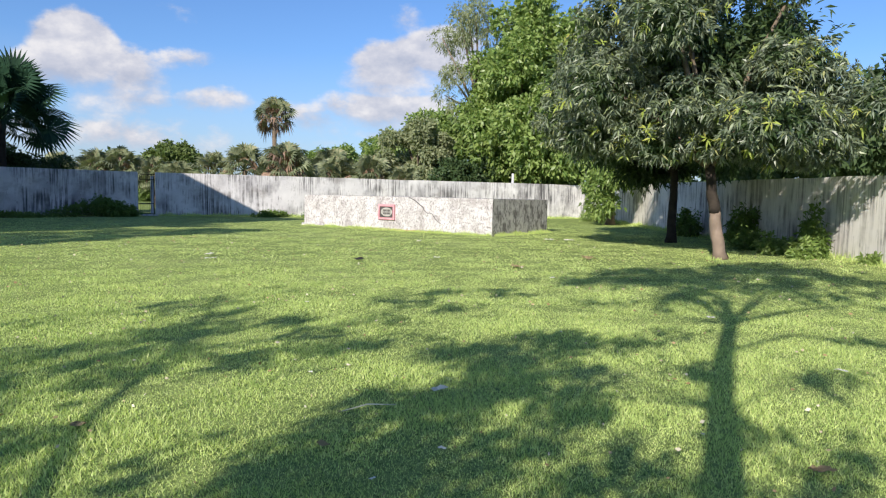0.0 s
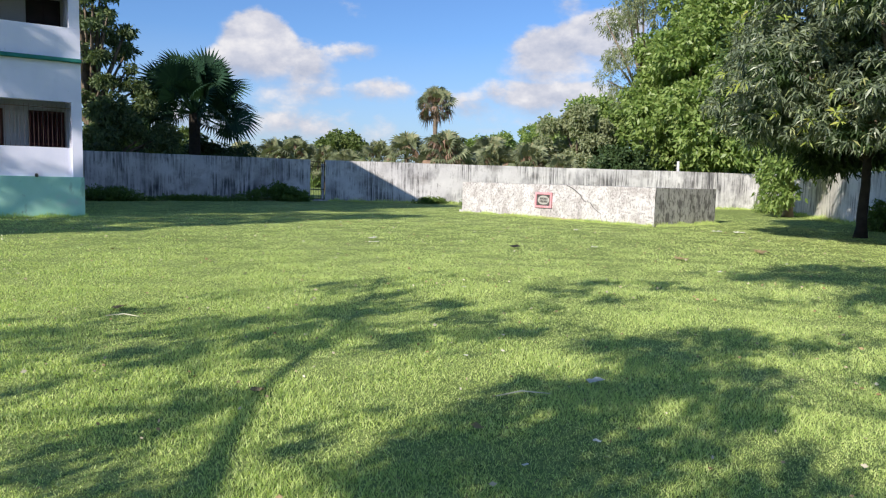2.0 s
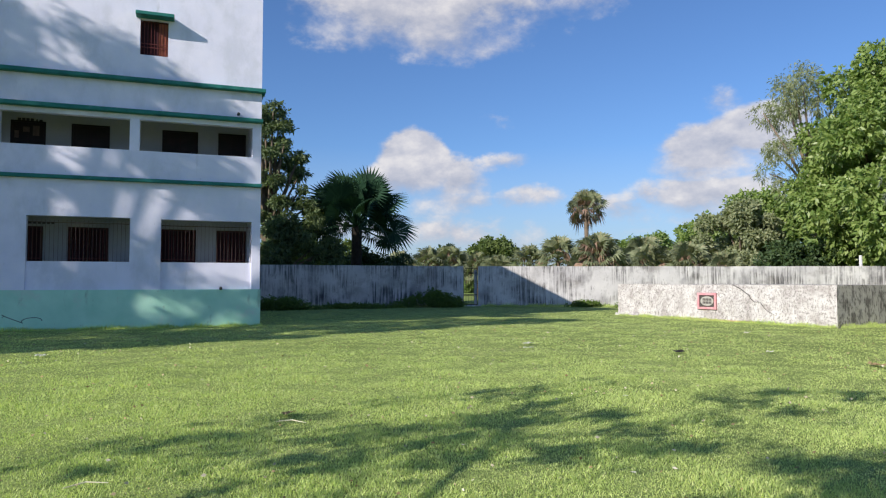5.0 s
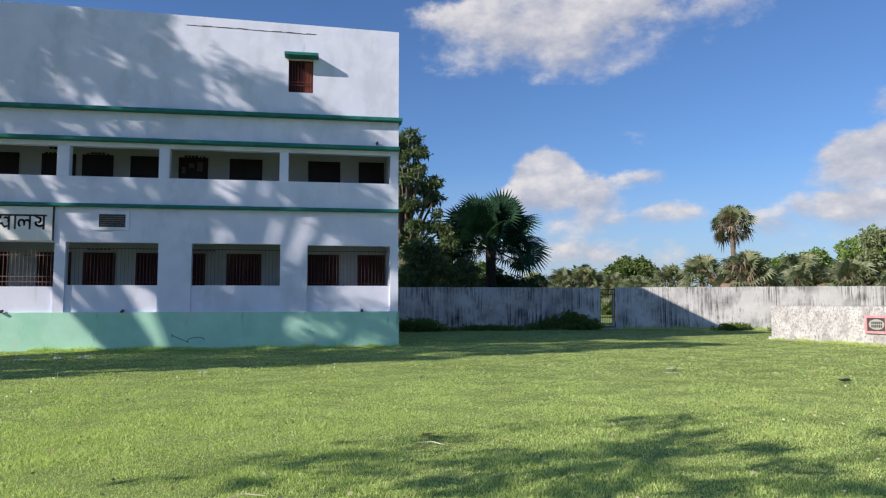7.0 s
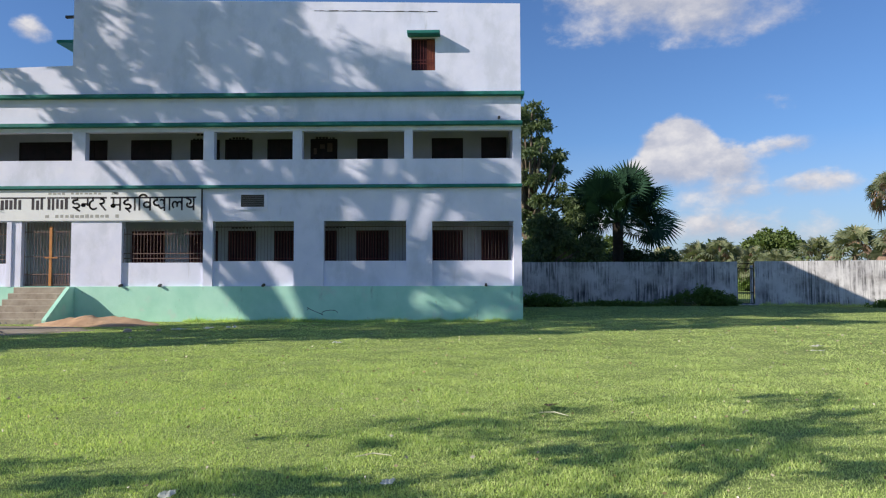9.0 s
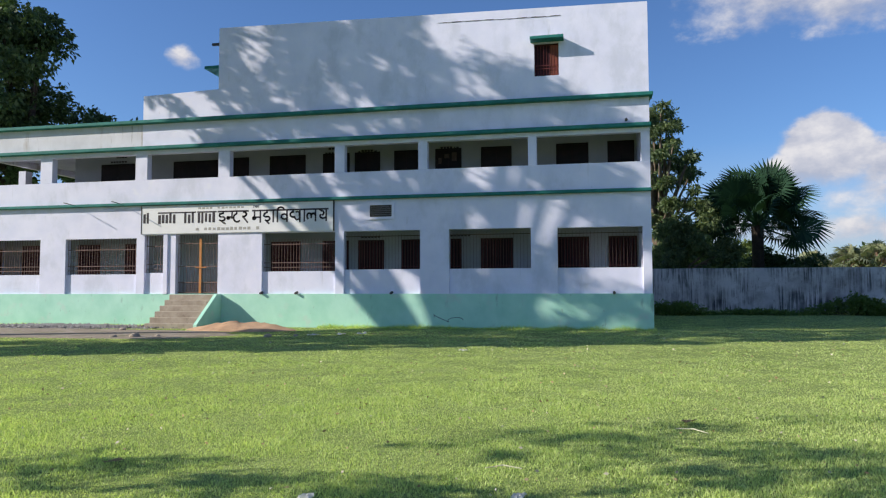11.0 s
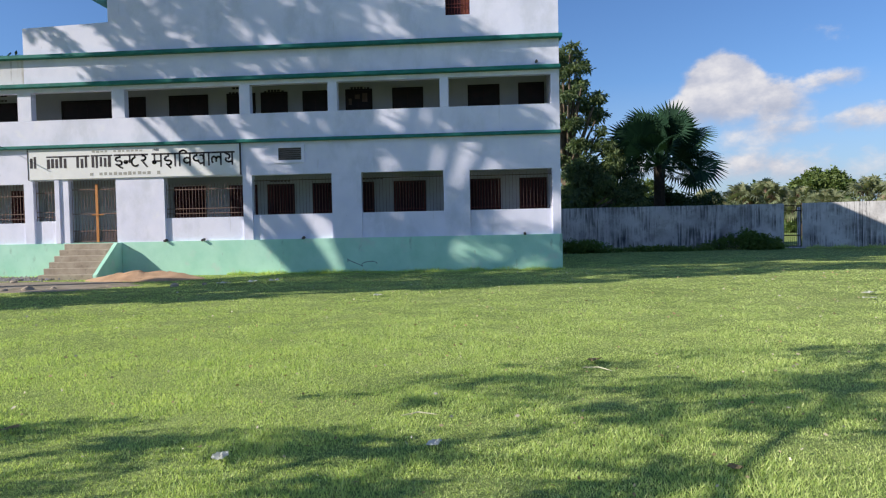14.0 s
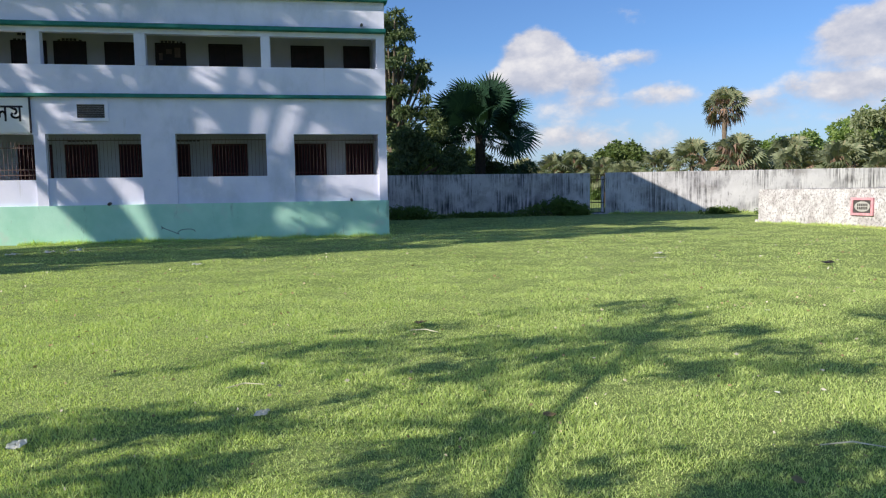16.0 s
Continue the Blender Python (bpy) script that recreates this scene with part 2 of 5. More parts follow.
M["thin_bar"] = material("dull_iron_rod", ((0.085, 0.055, 0.052), (0.15, 0.11, 0.095), 8.0), 0.7, metal=0.2)
# Leaf green darkened to stand for shaded foliage; also hollows inside the mango crown.
M["deep"] = material("deep_green_leaf_with_shade", ((0.04, 0.075, 0.034), (0.07, 0.115, 0.045), 0.35), 0.5, leaf=0.22, island=[(0, (0.028, 0.055, 0.024)), (1, (0.10, 0.15, 0.055))], spec=0.25)
M["grey"] = material("pale_grey_paint", ((0.34, 0.33, 0.31), (0.42, 0.41, 0.38), 8.0), 0.8)
# The 3.4-scale dark spots paint the shading of grass tufts into the colour.
M["ground"] = material("lawn_ground", ((0.22, 0.285, 0.085), (0.32, 0.39, 0.13), 0.45), 0.95, 0.9, 28,
                       [((0.34, 0.355, 0.16), (0.22, 0.22, 0.22), 0.50, 0.72, 0.35), ((0.16, 0.23, 0.06), (1.3, 1.3, 1.3), 0.55, 0.72, 0.5),
                        ((0.38, 0.31, 0.20), (0.7, 0.7, 0.7), 0.68, 0.76, 0.4), ((0.12, 0.18, 0.045), (3.4, 3.4, 3.4), 0.52, 0.66, 0.5), ((0.11, 0.16, 0.045), (9, 9, 9), 0.50, 0.66, 0.6), ((0.06, 0.10, 0.025), (34, 34, 34), 0.50, 0.62, 0.75)], spec=0.1)
M["blade"] = material("grass_blade", ((0.40, 0.515, 0.18), (0.63, 0.71, 0.285), 1.3), 0.6, leaf=0.42,
                      island=[(0.0, (0.15, 0.27, 0.075)), (0.55, (0.58, 0.665, 0.25)), (0.95, (0.80, 0.86, 0.42)), (1.0, (0.80, 0.72, 0.46))], spec=0.3)
M["weed"] = material("weed_leaf", ((0.08, 0.14, 0.03), (0.13, 0.20, 0.05), 1.0), 0.6, leaf=0.3, island=[(0, (0.06, 0.11, 0.025)), (1, (0.18, 0.26, 0.06))])
M["mango"] = material("mango_leaf", ((0.075, 0.105, 0.068), (0.155, 0.19, 0.125), 0.6), 0.42, leaf=0.06,
                      island=[(0, (0.035, 0.058, 0.033)), (0.7, (0.20, 0.24, 0.16)), (0.93, (0.27, 0.33, 0.14)), (1, (0.36, 0.35, 0.12))], spec=0.5)
M["green"] = material("bright_tree_leaf", ((0.16, 0.25, 0.065), (0.25, 0.34, 0.10), 0.35), 0.45, leaf=0.35, island=[(0, (0.10, 0.18, 0.04)), (1, (0.34, 0.42, 0.14))], spec=0.5)
M["young"] = material("young_yellow_green_leaf", ((0.30, 0.38, 0.08), (0.42, 0.48, 0.12), 0.5), 0.5, leaf=0.35, island=[(0, (0.26, 0.36, 0.08)), (0.8, (0.45, 0.50, 0.13)), (1, (0.52, 0.40, 0.14))])
M["dgreen"] = material("dark_tree_leaf", ((0.075, 0.12, 0.035), (0.125, 0.18, 0.05), 0.35), 0.5, leaf=0.28, island=[(0, (0.05, 0.085, 0.022)), (1, (0.19, 0.24, 0.075))])
M["pale"] = material("pale_grey_green_leaf", ((0.22, 0.26, 0.15), (0.32, 0.35, 0.21), 0.5), 0.6, leaf=0.35, island=[(0, (0.16, 0.20, 0.10)), (1, (0.36, 0.38, 0.23))])
M["fan"] = material("fan_palm_leaf", ((0.18, 0.215, 0.125), (0.28, 0.31, 0.19), 0.8), 0.45, leaf=0.2, island=[(0, (0.08, 0.105, 0.05)), (0.85, (0.29, 0.32, 0.195)), (1, (0.40, 0.34, 0.21))])
M["palm"] = material("dark_palm_leaf", ((0.014, 0.042, 0.026), (0.026, 0.065, 0.038), 0.8), 0.6, leaf=0.14, island=[(0, (0.012, 0.034, 0.02)), (1, (0.034, 0.078, 0.042))], spec=0.15)
M["corner"] = material("grey_green_tree_leaf", ((0.085, 0.13, 0.065), (0.14, 0.19, 0.09), 0.4), 0.55, leaf=0.3, island=[(0, (0.05, 0.085, 0.04)), (0.8, (0.15, 0.20, 0.09)), (1, (0.24, 0.27, 0.11))], spec=0.25)
M["bark_dark"] = material("dark_palm_bark", ((0.025, 0.02, 0.017), (0.05, 0.04, 0.032), 3.0), 0.95, 0.8, 14, [((0.02, 0.016, 0.014), (2, 2, 6), 0.5, 0.66, 0.7)])
M["dead"] = material("dry_palm_frond", ((0.25, 0.16, 0.12), (0.36, 0.25, 0.19), 0.8), 0.8, leaf=0.15)
M["bark"] = material("grey_brown_bark", ((0.13, 0.10, 0.075), (0.22, 0.175, 0.13), 3.0), 0.95, 0.8, 20, [((0.06, 0.045, 0.035), (7, 7, 1.5), 0.52, 0.68, 0.7)])
M["bark_pale"] = material("pale_bare_bark", ((0.17, 0.13, 0.105), (0.26, 0.20, 0.16), 3.0), 0.95, 0.6, 18, [((0.14, 0.10, 0.07), (6, 6, 1.2), 0.55, 0.7, 0.6)])
M["paper"] = material("white_litter", ((0.84, 0.82, 0.76), (0.90, 0.89, 0.84), 9.0), 0.8)
M["straw"] = material("pale_dry_straw", ((0.52, 0.48, 0.33), (0.66, 0.62, 0.46), 6.0), 0.8)
M["dryleaf"] = material("dry_leaf", ((0.30, 0.19, 0.09), (0.45, 0.33, 0.18), 6.0), 0.85, island=[(0, (0.24, 0.15, 0.07)), (0.5, (0.45, 0.36, 0.2)), (0.8, (0.66, 0.62, 0.50)), (1, (0.80, 0.78, 0.70))])
M["soil"] = material("red_brown_soil", ((0.39, 0.245, 0.15), (0.53, 0.35, 0.225), 1.5), 0.98, 0.8, 14, [((0.22, 0.12, 0.07), (4, 4, 4), 0.55, 0.7, 0.5)])
M["dirt"] = material("grey_dirt", ((0.22, 0.18, 0.14), (0.33, 0.28, 0.23), 1.0), 0.98, 0.7, 14, [((0.12, 0.13, 0.05), (1.2, 1.2, 1.2), 0.5, 0.66, 0.6)])
M["gravel"] = material("grey_gravel", ((0.16, 0.15, 0.15), (0.34, 0.32, 0.32), 30.0), 0.95, 0.6, 40, island=[(0, (0.10, 0.10, 0.11)), (1, (0.40, 0.38, 0.38))])
M["red_wall"] = material("red_painted_wall", ((0.45, 0.07, 0.05), (0.55, 0.11, 0.08), 1.0), 0.85)
M["blue"] = material("blue_paint", ((0.05, 0.16, 0.30), (0.08, 0.22, 0.38), 3.0), 0.7)


# ---- mesh helpers ----
def part(name, bm, mat, parent=None, label=""):
    me = bpy.data.meshes.new(name)
    bm.to_mesh(me)
    bm.free()
    me.materials.append(mat)
    ob = new(name, me)
    ob.parent = parent
    if label:
        tagged(ob, label)
    return ob


def empty(name, label, category, at=(0, 0, 0), group="", kind=""):
    ob = new(name)
    ob.location = at
    return tagged(ob, label, category, group, kind)


def box(bm, x0, x1, y0, y1, z0, z1, z1b=None):
    """A box; z1b: the top's height at x1, where the top slopes."""
    zb = z1 if z1b is None else z1b
    c = [(x0, y0, z0), (x1, y0, z0), (x1, y1, z0), (x0, y1, z0), (x0, y0, z1), (x1, y0, zb), (x1, y1, zb), (x0, y1, z1)]
    v = [bm.verts.new(p) for p in c]
    for f in ((3, 2, 1, 0), (4, 5, 6, 7), (0, 1, 5, 4), (1, 2, 6, 5), (2, 3, 7, 6), (3, 0, 4, 7)):
        bm.faces.new([v[i] for i in f])
    return bm


def boxes(*rows):
    bm = bmesh.new()
    for r in rows:
        box(bm, *r)
    return bm


def soft_box(x0, x1, y0, y1, z0, z1, b=0.012):
    bm = boxes((x0, x1, y0, y1, z0, z1))
    bmesh.ops.bevel(bm, geom=bm.edges[:], offset=b, segments=1, affect="EDGES")
    return bm


def tube(bm, pts, radii, seg=10):
    """A tapering limb along the points."""
    pts = [Vector(p) for p in pts]
    rings = []
    for i, (p, r) in enumerate(zip(pts, radii)):
        d = (pts[min(i + 1, len(pts) - 1)] - pts[max(i - 1, 0)]).normalized()
        s = d.cross(Vector((0.31, 0.95, 0.05))).normalized()
        u = d.cross(s)
        rings.append([bm.verts.new(p + r * (math.cos(a) * s + math.sin(a) * u) * (1 + 0.08 * math.sin(3 * a + i))) for a in (2 * math.pi * k / seg for k in range(seg))])
    for a, b in zip(rings, rings[1:]):
        for k in range(seg):
            bm.faces.new((a[k], a[(k + 1) % seg], b[(k + 1) % seg], b[k]))
    bm.faces.new(rings[-1])
    bm.faces.new(rings[0][::-1])
    return bm


def quick_mesh(name, verts, faces, mat, parent=None, smooth=False):
    """A mesh from arrays of verts (n, 3) and faces (m, k)."""
    verts, faces = np.asarray(verts, np.float32), np.asarray(faces, np.int32)
    me = bpy.data.meshes.new(name)
    me.vertices.add(len(verts))
    me.vertices.foreach_set("co", verts.ravel())
    k = faces.shape[1]
    me.loops.add(faces.size)
    me.loops.foreach_set("vertex_index", faces.ravel())
    me.polygons.add(len(faces))
    me.polygons.foreach_set("loop_start", np.arange(0, faces.size, k, dtype=np.int32))
    me.update(calc_edges=True)
    me.materials.append(mat)
    ob = new(name, me)
    ob.parent = parent
    return ob


def leaf_blades(base, way, length, width, sag, rng):
    """Folded pointed leaves: base points, directions, lengths, widths and the sag of the tips."""
    n = len(base)
    way = way / np.linalg.norm(way, axis=1)[:, None]
    side = np.cross(way, rng.normal(size=(n, 3)))
    side /= np.linalg.norm(side, axis=1)[:, None] + 1e-9
    L, W = length[:, None], width[:, None]
    mid = base + way * L * 0.45
    tip = base + way * L
    tip[:, 2] -= sag * length
    v = np.stack([base, mid + side * W * 0.5, tip, mid - side * W * 0.5], 1).reshape(-1, 3)
    f = np.arange(4 * n).reshape(n, 4)
    return v, f


# ---- ground ----
def ground_height(x, y):
    return 0.012 * math.sin(x * 0.35 + 1.0) * math.sin(y * 0.3) * min(1.0, max(0.0, (math.hypot(x, y) - 2.0) / 8.0))


def make_ground():
    """One sheet: fine in the yard, coarse towards the horizon."""
    ax = [-2500, -900, -300, -120, -70] + [i * 1.5 for i in range(-30, 41)] + [75, 130, 320, 900, 2500]
    ay = [-2500, -900, -300, -100, -40, -20] + [i * 1.5 for i in range(-8, 35)] + [60, 75, 130, 320, 900, 2500]
    verts = [(x, y, ground_height(x, y) if abs(x) < 61 and -13 < y < 52 else 0.0) for y in ay for x in ax]
    n = len(ax)
    faces = [(j * n + i, j * n + i + 1, (j + 1) * n + i + 1, (j + 1) * n + i) for j in range(len(ay) - 1) for i in range(n - 1)]
    return tagged(quick_mesh("ground", verts, faces, M["ground"]), "short green lawn with worn yellowish patches", "lawn", kind="structure")


make_ground()

# ---- boundary wall, in three runs ----
WALL_H, WALL_T = 2.5, 0.25
GATE_L, GATE_R = Vector((16.14, 40.40)), Vector((17.1, 40.32))
WALL_CORNER = Vector((45.6, 28.6))


def wall_run(name, a, b, h0, h1, label, mat="wall"):
    """An upright slab from a to b with an uneven top; its front stands on the line."""
    d = b - a
    n = max(2, int(d.length / 0.9))
    back = Vector((-d.y, d.x)).normalized() * WALL_T
    if back.dot(a + b) < 0:
        back = -back
    bm = bmesh.new()
    rows = []
    for i in range(n + 1):
        p = a + d * i / n
        h = h0 + (h1 - h0) * i / n + 0.018 * noise.noise((p.x * 0.8, p.y * 0.8, 3.0)) + 0.01 * random.uniform(-1, 1)
        w = 0.012 * noise.noise((p.x * 0.5, p.y * 0.5, 9.0))
        f = p + back.normalized() * w
        rows.append([bm.verts.new(c) for c in ((f.x, f.y, -0.3), (f.x, f.y, h), (f.x + back.x, f.y + back.y, h - 0.01), (f.x + back.x, f.y + back.y, -0.3))])
    for r, s in zip(rows, rows[1:]):
        for k in range(3):
            bm.faces.new((r[k], s[k], s[k + 1], r[k + 1]))
    bm.faces.new(rows[0][::-1])
    bm.faces.new(rows[-1])
    bmesh.ops.recalc_face_normals(bm, faces=bm.faces[:])
    return tagged(part(name, bm, M[mat]), label, "boundary wall", kind="structure")


wall_run("wall_north", Vector((-32.0, 38.6)), GATE_L, 2.46, 2.52, "grey plastered boundary wall streaked with black damp stains")
wall_run("wall_east", GATE_R, WALL_CORNER, 2.52, 2.5, "weathered pale grey boundary wall with dark rain streaks")
wall_run("wall_south", WALL_CORNER, Vector((-2.0, -17.0)), 2.5, 2.06, "weathered pale limewashed boundary wall behind the trees", "pale_wall")
wall_run("wall_west", Vector((-60.0, 38.6)), Vector((-60.0, -17.0)), 2.4, 2.4, "plain grey boundary wall closing the school yard")


def iron_gate():
    g = empty("iron_gate", "narrow dark iron bar gate closing the gap in the boundary wall", "gate", (GATE_L.x, GATE_L.y, 0))
    d = GATE_R - GATE_L
    w, yy = d.length, 0.1
    g.rotation_euler[2] = math.atan2(d.y, d.x)
    fr = boxes((0.0, 0.05, yy, yy + 0.04, 0.08, 2.42), (w - 0.05, w, yy, yy + 0.04, 0.08, 2.42), (0.05, w - 0.05, yy, yy + 0.04, 2.37, 2.42), (0.05, w - 0.05, yy, yy + 0.04, 0.08, 0.13))
    part("gate_frame", fr, M["gate_iron"], g)
    for z in (0.7, 2.08):
        part("cross_rail", boxes((0.05, w - 0.05, yy + 0.005, yy + 0.03, z, z + 0.04)), M["gate_iron"], g)
    for i in range(7):
        x = 0.05 + (w - 0.1) * (i + 1) / 8
        part("gate_bar", tube(bmesh.new(), [(x, yy + 0.045, 0.1), (x, yy + 0.045, 2.4)], [0.009, 0.009], 6), M["gate_iron"], g)
    part("threshold", soft_box(0, w, -0.05, 0.3, -0.1, 0.08), M["wall"], g, "grey cement threshold")
    part("gate_pier", soft_box(w * 0.86, w, yy + 0.06, yy + 0.3, 0.0, 2.3), M["old_white"], g, "pale post behind the gate")


iron_gate()


# ---- masonry platform with an inscription plate ----
def platform():
    g = empty("masonry_platform", "long low whitewashed masonry platform with peeling stained sides", "platform", (20.35, 17.25, 0))
    g.rotation_euler[2] = math.atan2(0.985, -0.1715)
    # local x runs along the front, local -y into the block
    L, D, H = 10.2, 4.75, 1.43
    bm = bmesh.new()
    nx, nz = 34, 5
    grid = {}
    for i in range(nx + 1):
        for k in range(nz + 1):
            x, z = L * i / nx, -0.1 + (H + 0.1) * k / nz
            off = 0.02 * noise.noise((x * 1.3, z * 2.0, 4.0)) * (1 if 0 < i < nx else 0)
            grid[i, k] = bm.verts.new((x, off, z - (0.012 * random.random() if k == nz else 0)))
    for i in range(nx):
        for k in range(nz):
            bm.faces.new((grid[i, k], grid[i + 1, k], grid[i + 1, k + 1], grid[i, k + 1]))
    part("front_wall", bm, M["tomb"], g, "white limewashed front, peeling")
    part("end_wall", boxes((0.004, 0.3, -D, -0.004, -0.1, H - 0.015)), M["tomb_side"], g, "bare grey stained end wall")
    part("end_wall", boxes((L - 0.3, L - 0.004, -D, -0.03, -0.1, H - 0.015)), M["tomb_side"], g)
    part("back_wall", boxes((0.3, L - 0.3, -D, -D + 0.3, -0.1, H - 0.015)), M["tomb_side"], g)
    part("top_slab", boxes((0.02, L - 0.02, -D + 0.02, -0.03, H - 0.03, H + 0.005)), M["tomb_side"], g, "mossy grey flat top")
    part("footing", soft_box(8.9, L + 0.12, -0.01, 0.09, -0.1, 0.13, 0.03), M["tomb"], g, "broken plaster footing")
    part("footing", soft_box(3.0, 7.2, -0.01, 0.05, -0.1, 0.06, 0.02), M["soil"], g, "crumbling red brick footing")
    # crack down the front
    ck, p = bmesh.new(), []
    for i in range(12):
        t = i / 11
        p.append((3.95 - 1.6 * t + 0.09 * random.uniform(-1, 1), H - 0.02 - 1.05 * t + 0.05 * random.uniform(-1, 1)))
    for i in range(11):
        w = 0.013 * (1 - i / 13)
        a, b = p[i], p[i + 1]
        n2 = Vector((-(b[1] - a[1]), b[0] - a[0])).normalized() * w
        q = [ck.verts.new((c[0] + k * n2.x, 0.024, c[1] + k * n2.y)) for c, k in ((a, 1), (a, -1), (b, -1), (b, 1))]
        ck.faces.new(q)
        q2 = [ck.verts.new((v.co.x, 0.0, v.co.z)) for v in q]
        for k in range(4):
            ck.faces.new((q[k], q2[k], q2[(k + 1) % 4], q[(k + 1) % 4]))
    part("crack", ck, M["slate"], g, "dark jagged crack in the plaster")
    x0, x1, z0, z1 = 4.76, 5.66, 0.45, 1.1
    pl = part("plaque", soft_box(x0 + 0.08, x1 - 0.08, 0.015, 0.045, z0 + 0.08, z1 - 0.08, 0.01), M["slate"], g, "dark inscribed stone plate")
    fr = boxes((x0, x1, 0.01, 0.085, z1 - 0.09, z1), (x0, x1, 0.01, 0.085, z0, z0 + 0.09), (x0, x0 + 0.09, 0.01, 0.085, z0 + 0.09, z1 - 0.09), (x1 - 0.09, x1, 0.01, 0.085, z0 + 0.09, z1 - 0.09))
    part("plaque_frame", fr, M["pink"], pl, "faded pinkish red raised frame")
    oval = bmesh.new()
    ring = [(0.31 * math.cos(a), 0.19 * math.sin(a)) for a in (2 * math.pi * k / 28 for k in range(28))]
    front, back = [[oval.verts.new((5.21 + u, y, 0.775 + v)) for u, v in ring] for y in (0.058, 0.044)]
    oval.faces.new(front)
    for k in range(28):
        oval.faces.new((front[k], back[k], back[(k + 1) % 28], front[(k + 1) % 28]))
    bmesh.ops.recalc_face_normals(oval, faces=oval.faces[:])
    part("inscription_panel", oval, M["grey"], pl, "pale grey oval inscription panel")
    for n, zc, h, half in ((6, 0.835, 0.095, 0.22), (6, 0.715, 0.095, 0.22)):
        for i in range(n):
            w = 2 * half / n
            cx = 5.21 - half + i * w
            part("worn_letter", boxes((cx, cx + w * 0.7, 0.058, 0.063, zc - h / 2, zc + h / 2)), M["slate"], pl)


platform()

# ---- the school building ----
X0, X1, YF, YB, YR = -26.55, 2.30, 25.06, 27.25, 37.4
FL, LIN, S1, PAR, CEIL2, S2, S3 = 1.28, 3.66, 4.86, 5.93, 7.12, 7.22, 8.22
school = empty("school_building", "two storey whitewashed school with mint plinth and green bands", "school building", ((X0 + X1) / 2, YF, 0))


def spart(name, bm, mat, label="", parent=None):
    """A part of the school, written in world places."""
    ob = part(name, bm, M[mat], parent or school, label)
    if parent is None:
        ob.matrix_parent_inverse = Matrix.Translation(-school.location)
    return ob


def stroke(bm, pts, w, x, z, s, y, sx=None):
    """A painted stroke: a flat ribbon with thickness through the points."""
    P = [Vector((x + px * (sx or s), z + pz * s)) for px, pz in pts]
    for a, b in zip(P, P[1:]):
        d = (b - a)
        if d.length < 1e-6:
            continue
        e = d.normalized() * w * 0.45
        n = Vector((-d.y, d.x)).normalized() * w * 0.5
        q = [a - e + n, a - e - n, b + e - n, b + e + n]
        f, k = [bm.verts.new((c.x, y - 0.004, c.y)) for c in q], [bm.verts.new((c.x, y, c.y)) for c in q]
        bm.faces.new(f)
        for i in range(4):
            bm.faces.new((f[i], k[i], k[(i + 1) % 4], f[(i + 1) % 4]))


PANELS = [(-25.83, -22.42, 3.55, 2.08, True), (-21.20, -17.88, 3.55, 2.08, True), (-17.52, -16.63, 3.66, 2.13, True), (-12.37, -9.35, 3.66, 2.15, True),
          (-9.00, -6.01, 3.66, 2.2, False), (-4.91, -1.90, 3.66, 2.2, False), (-0.95, 2.01, 3.64, 2.2, False)]
DOOR = (-16.11, -14.25)
opens = sorted([(a, b, t, s) for a, b, t, s, g in PANELS] + [(*DOOR, 3.68, FL)])


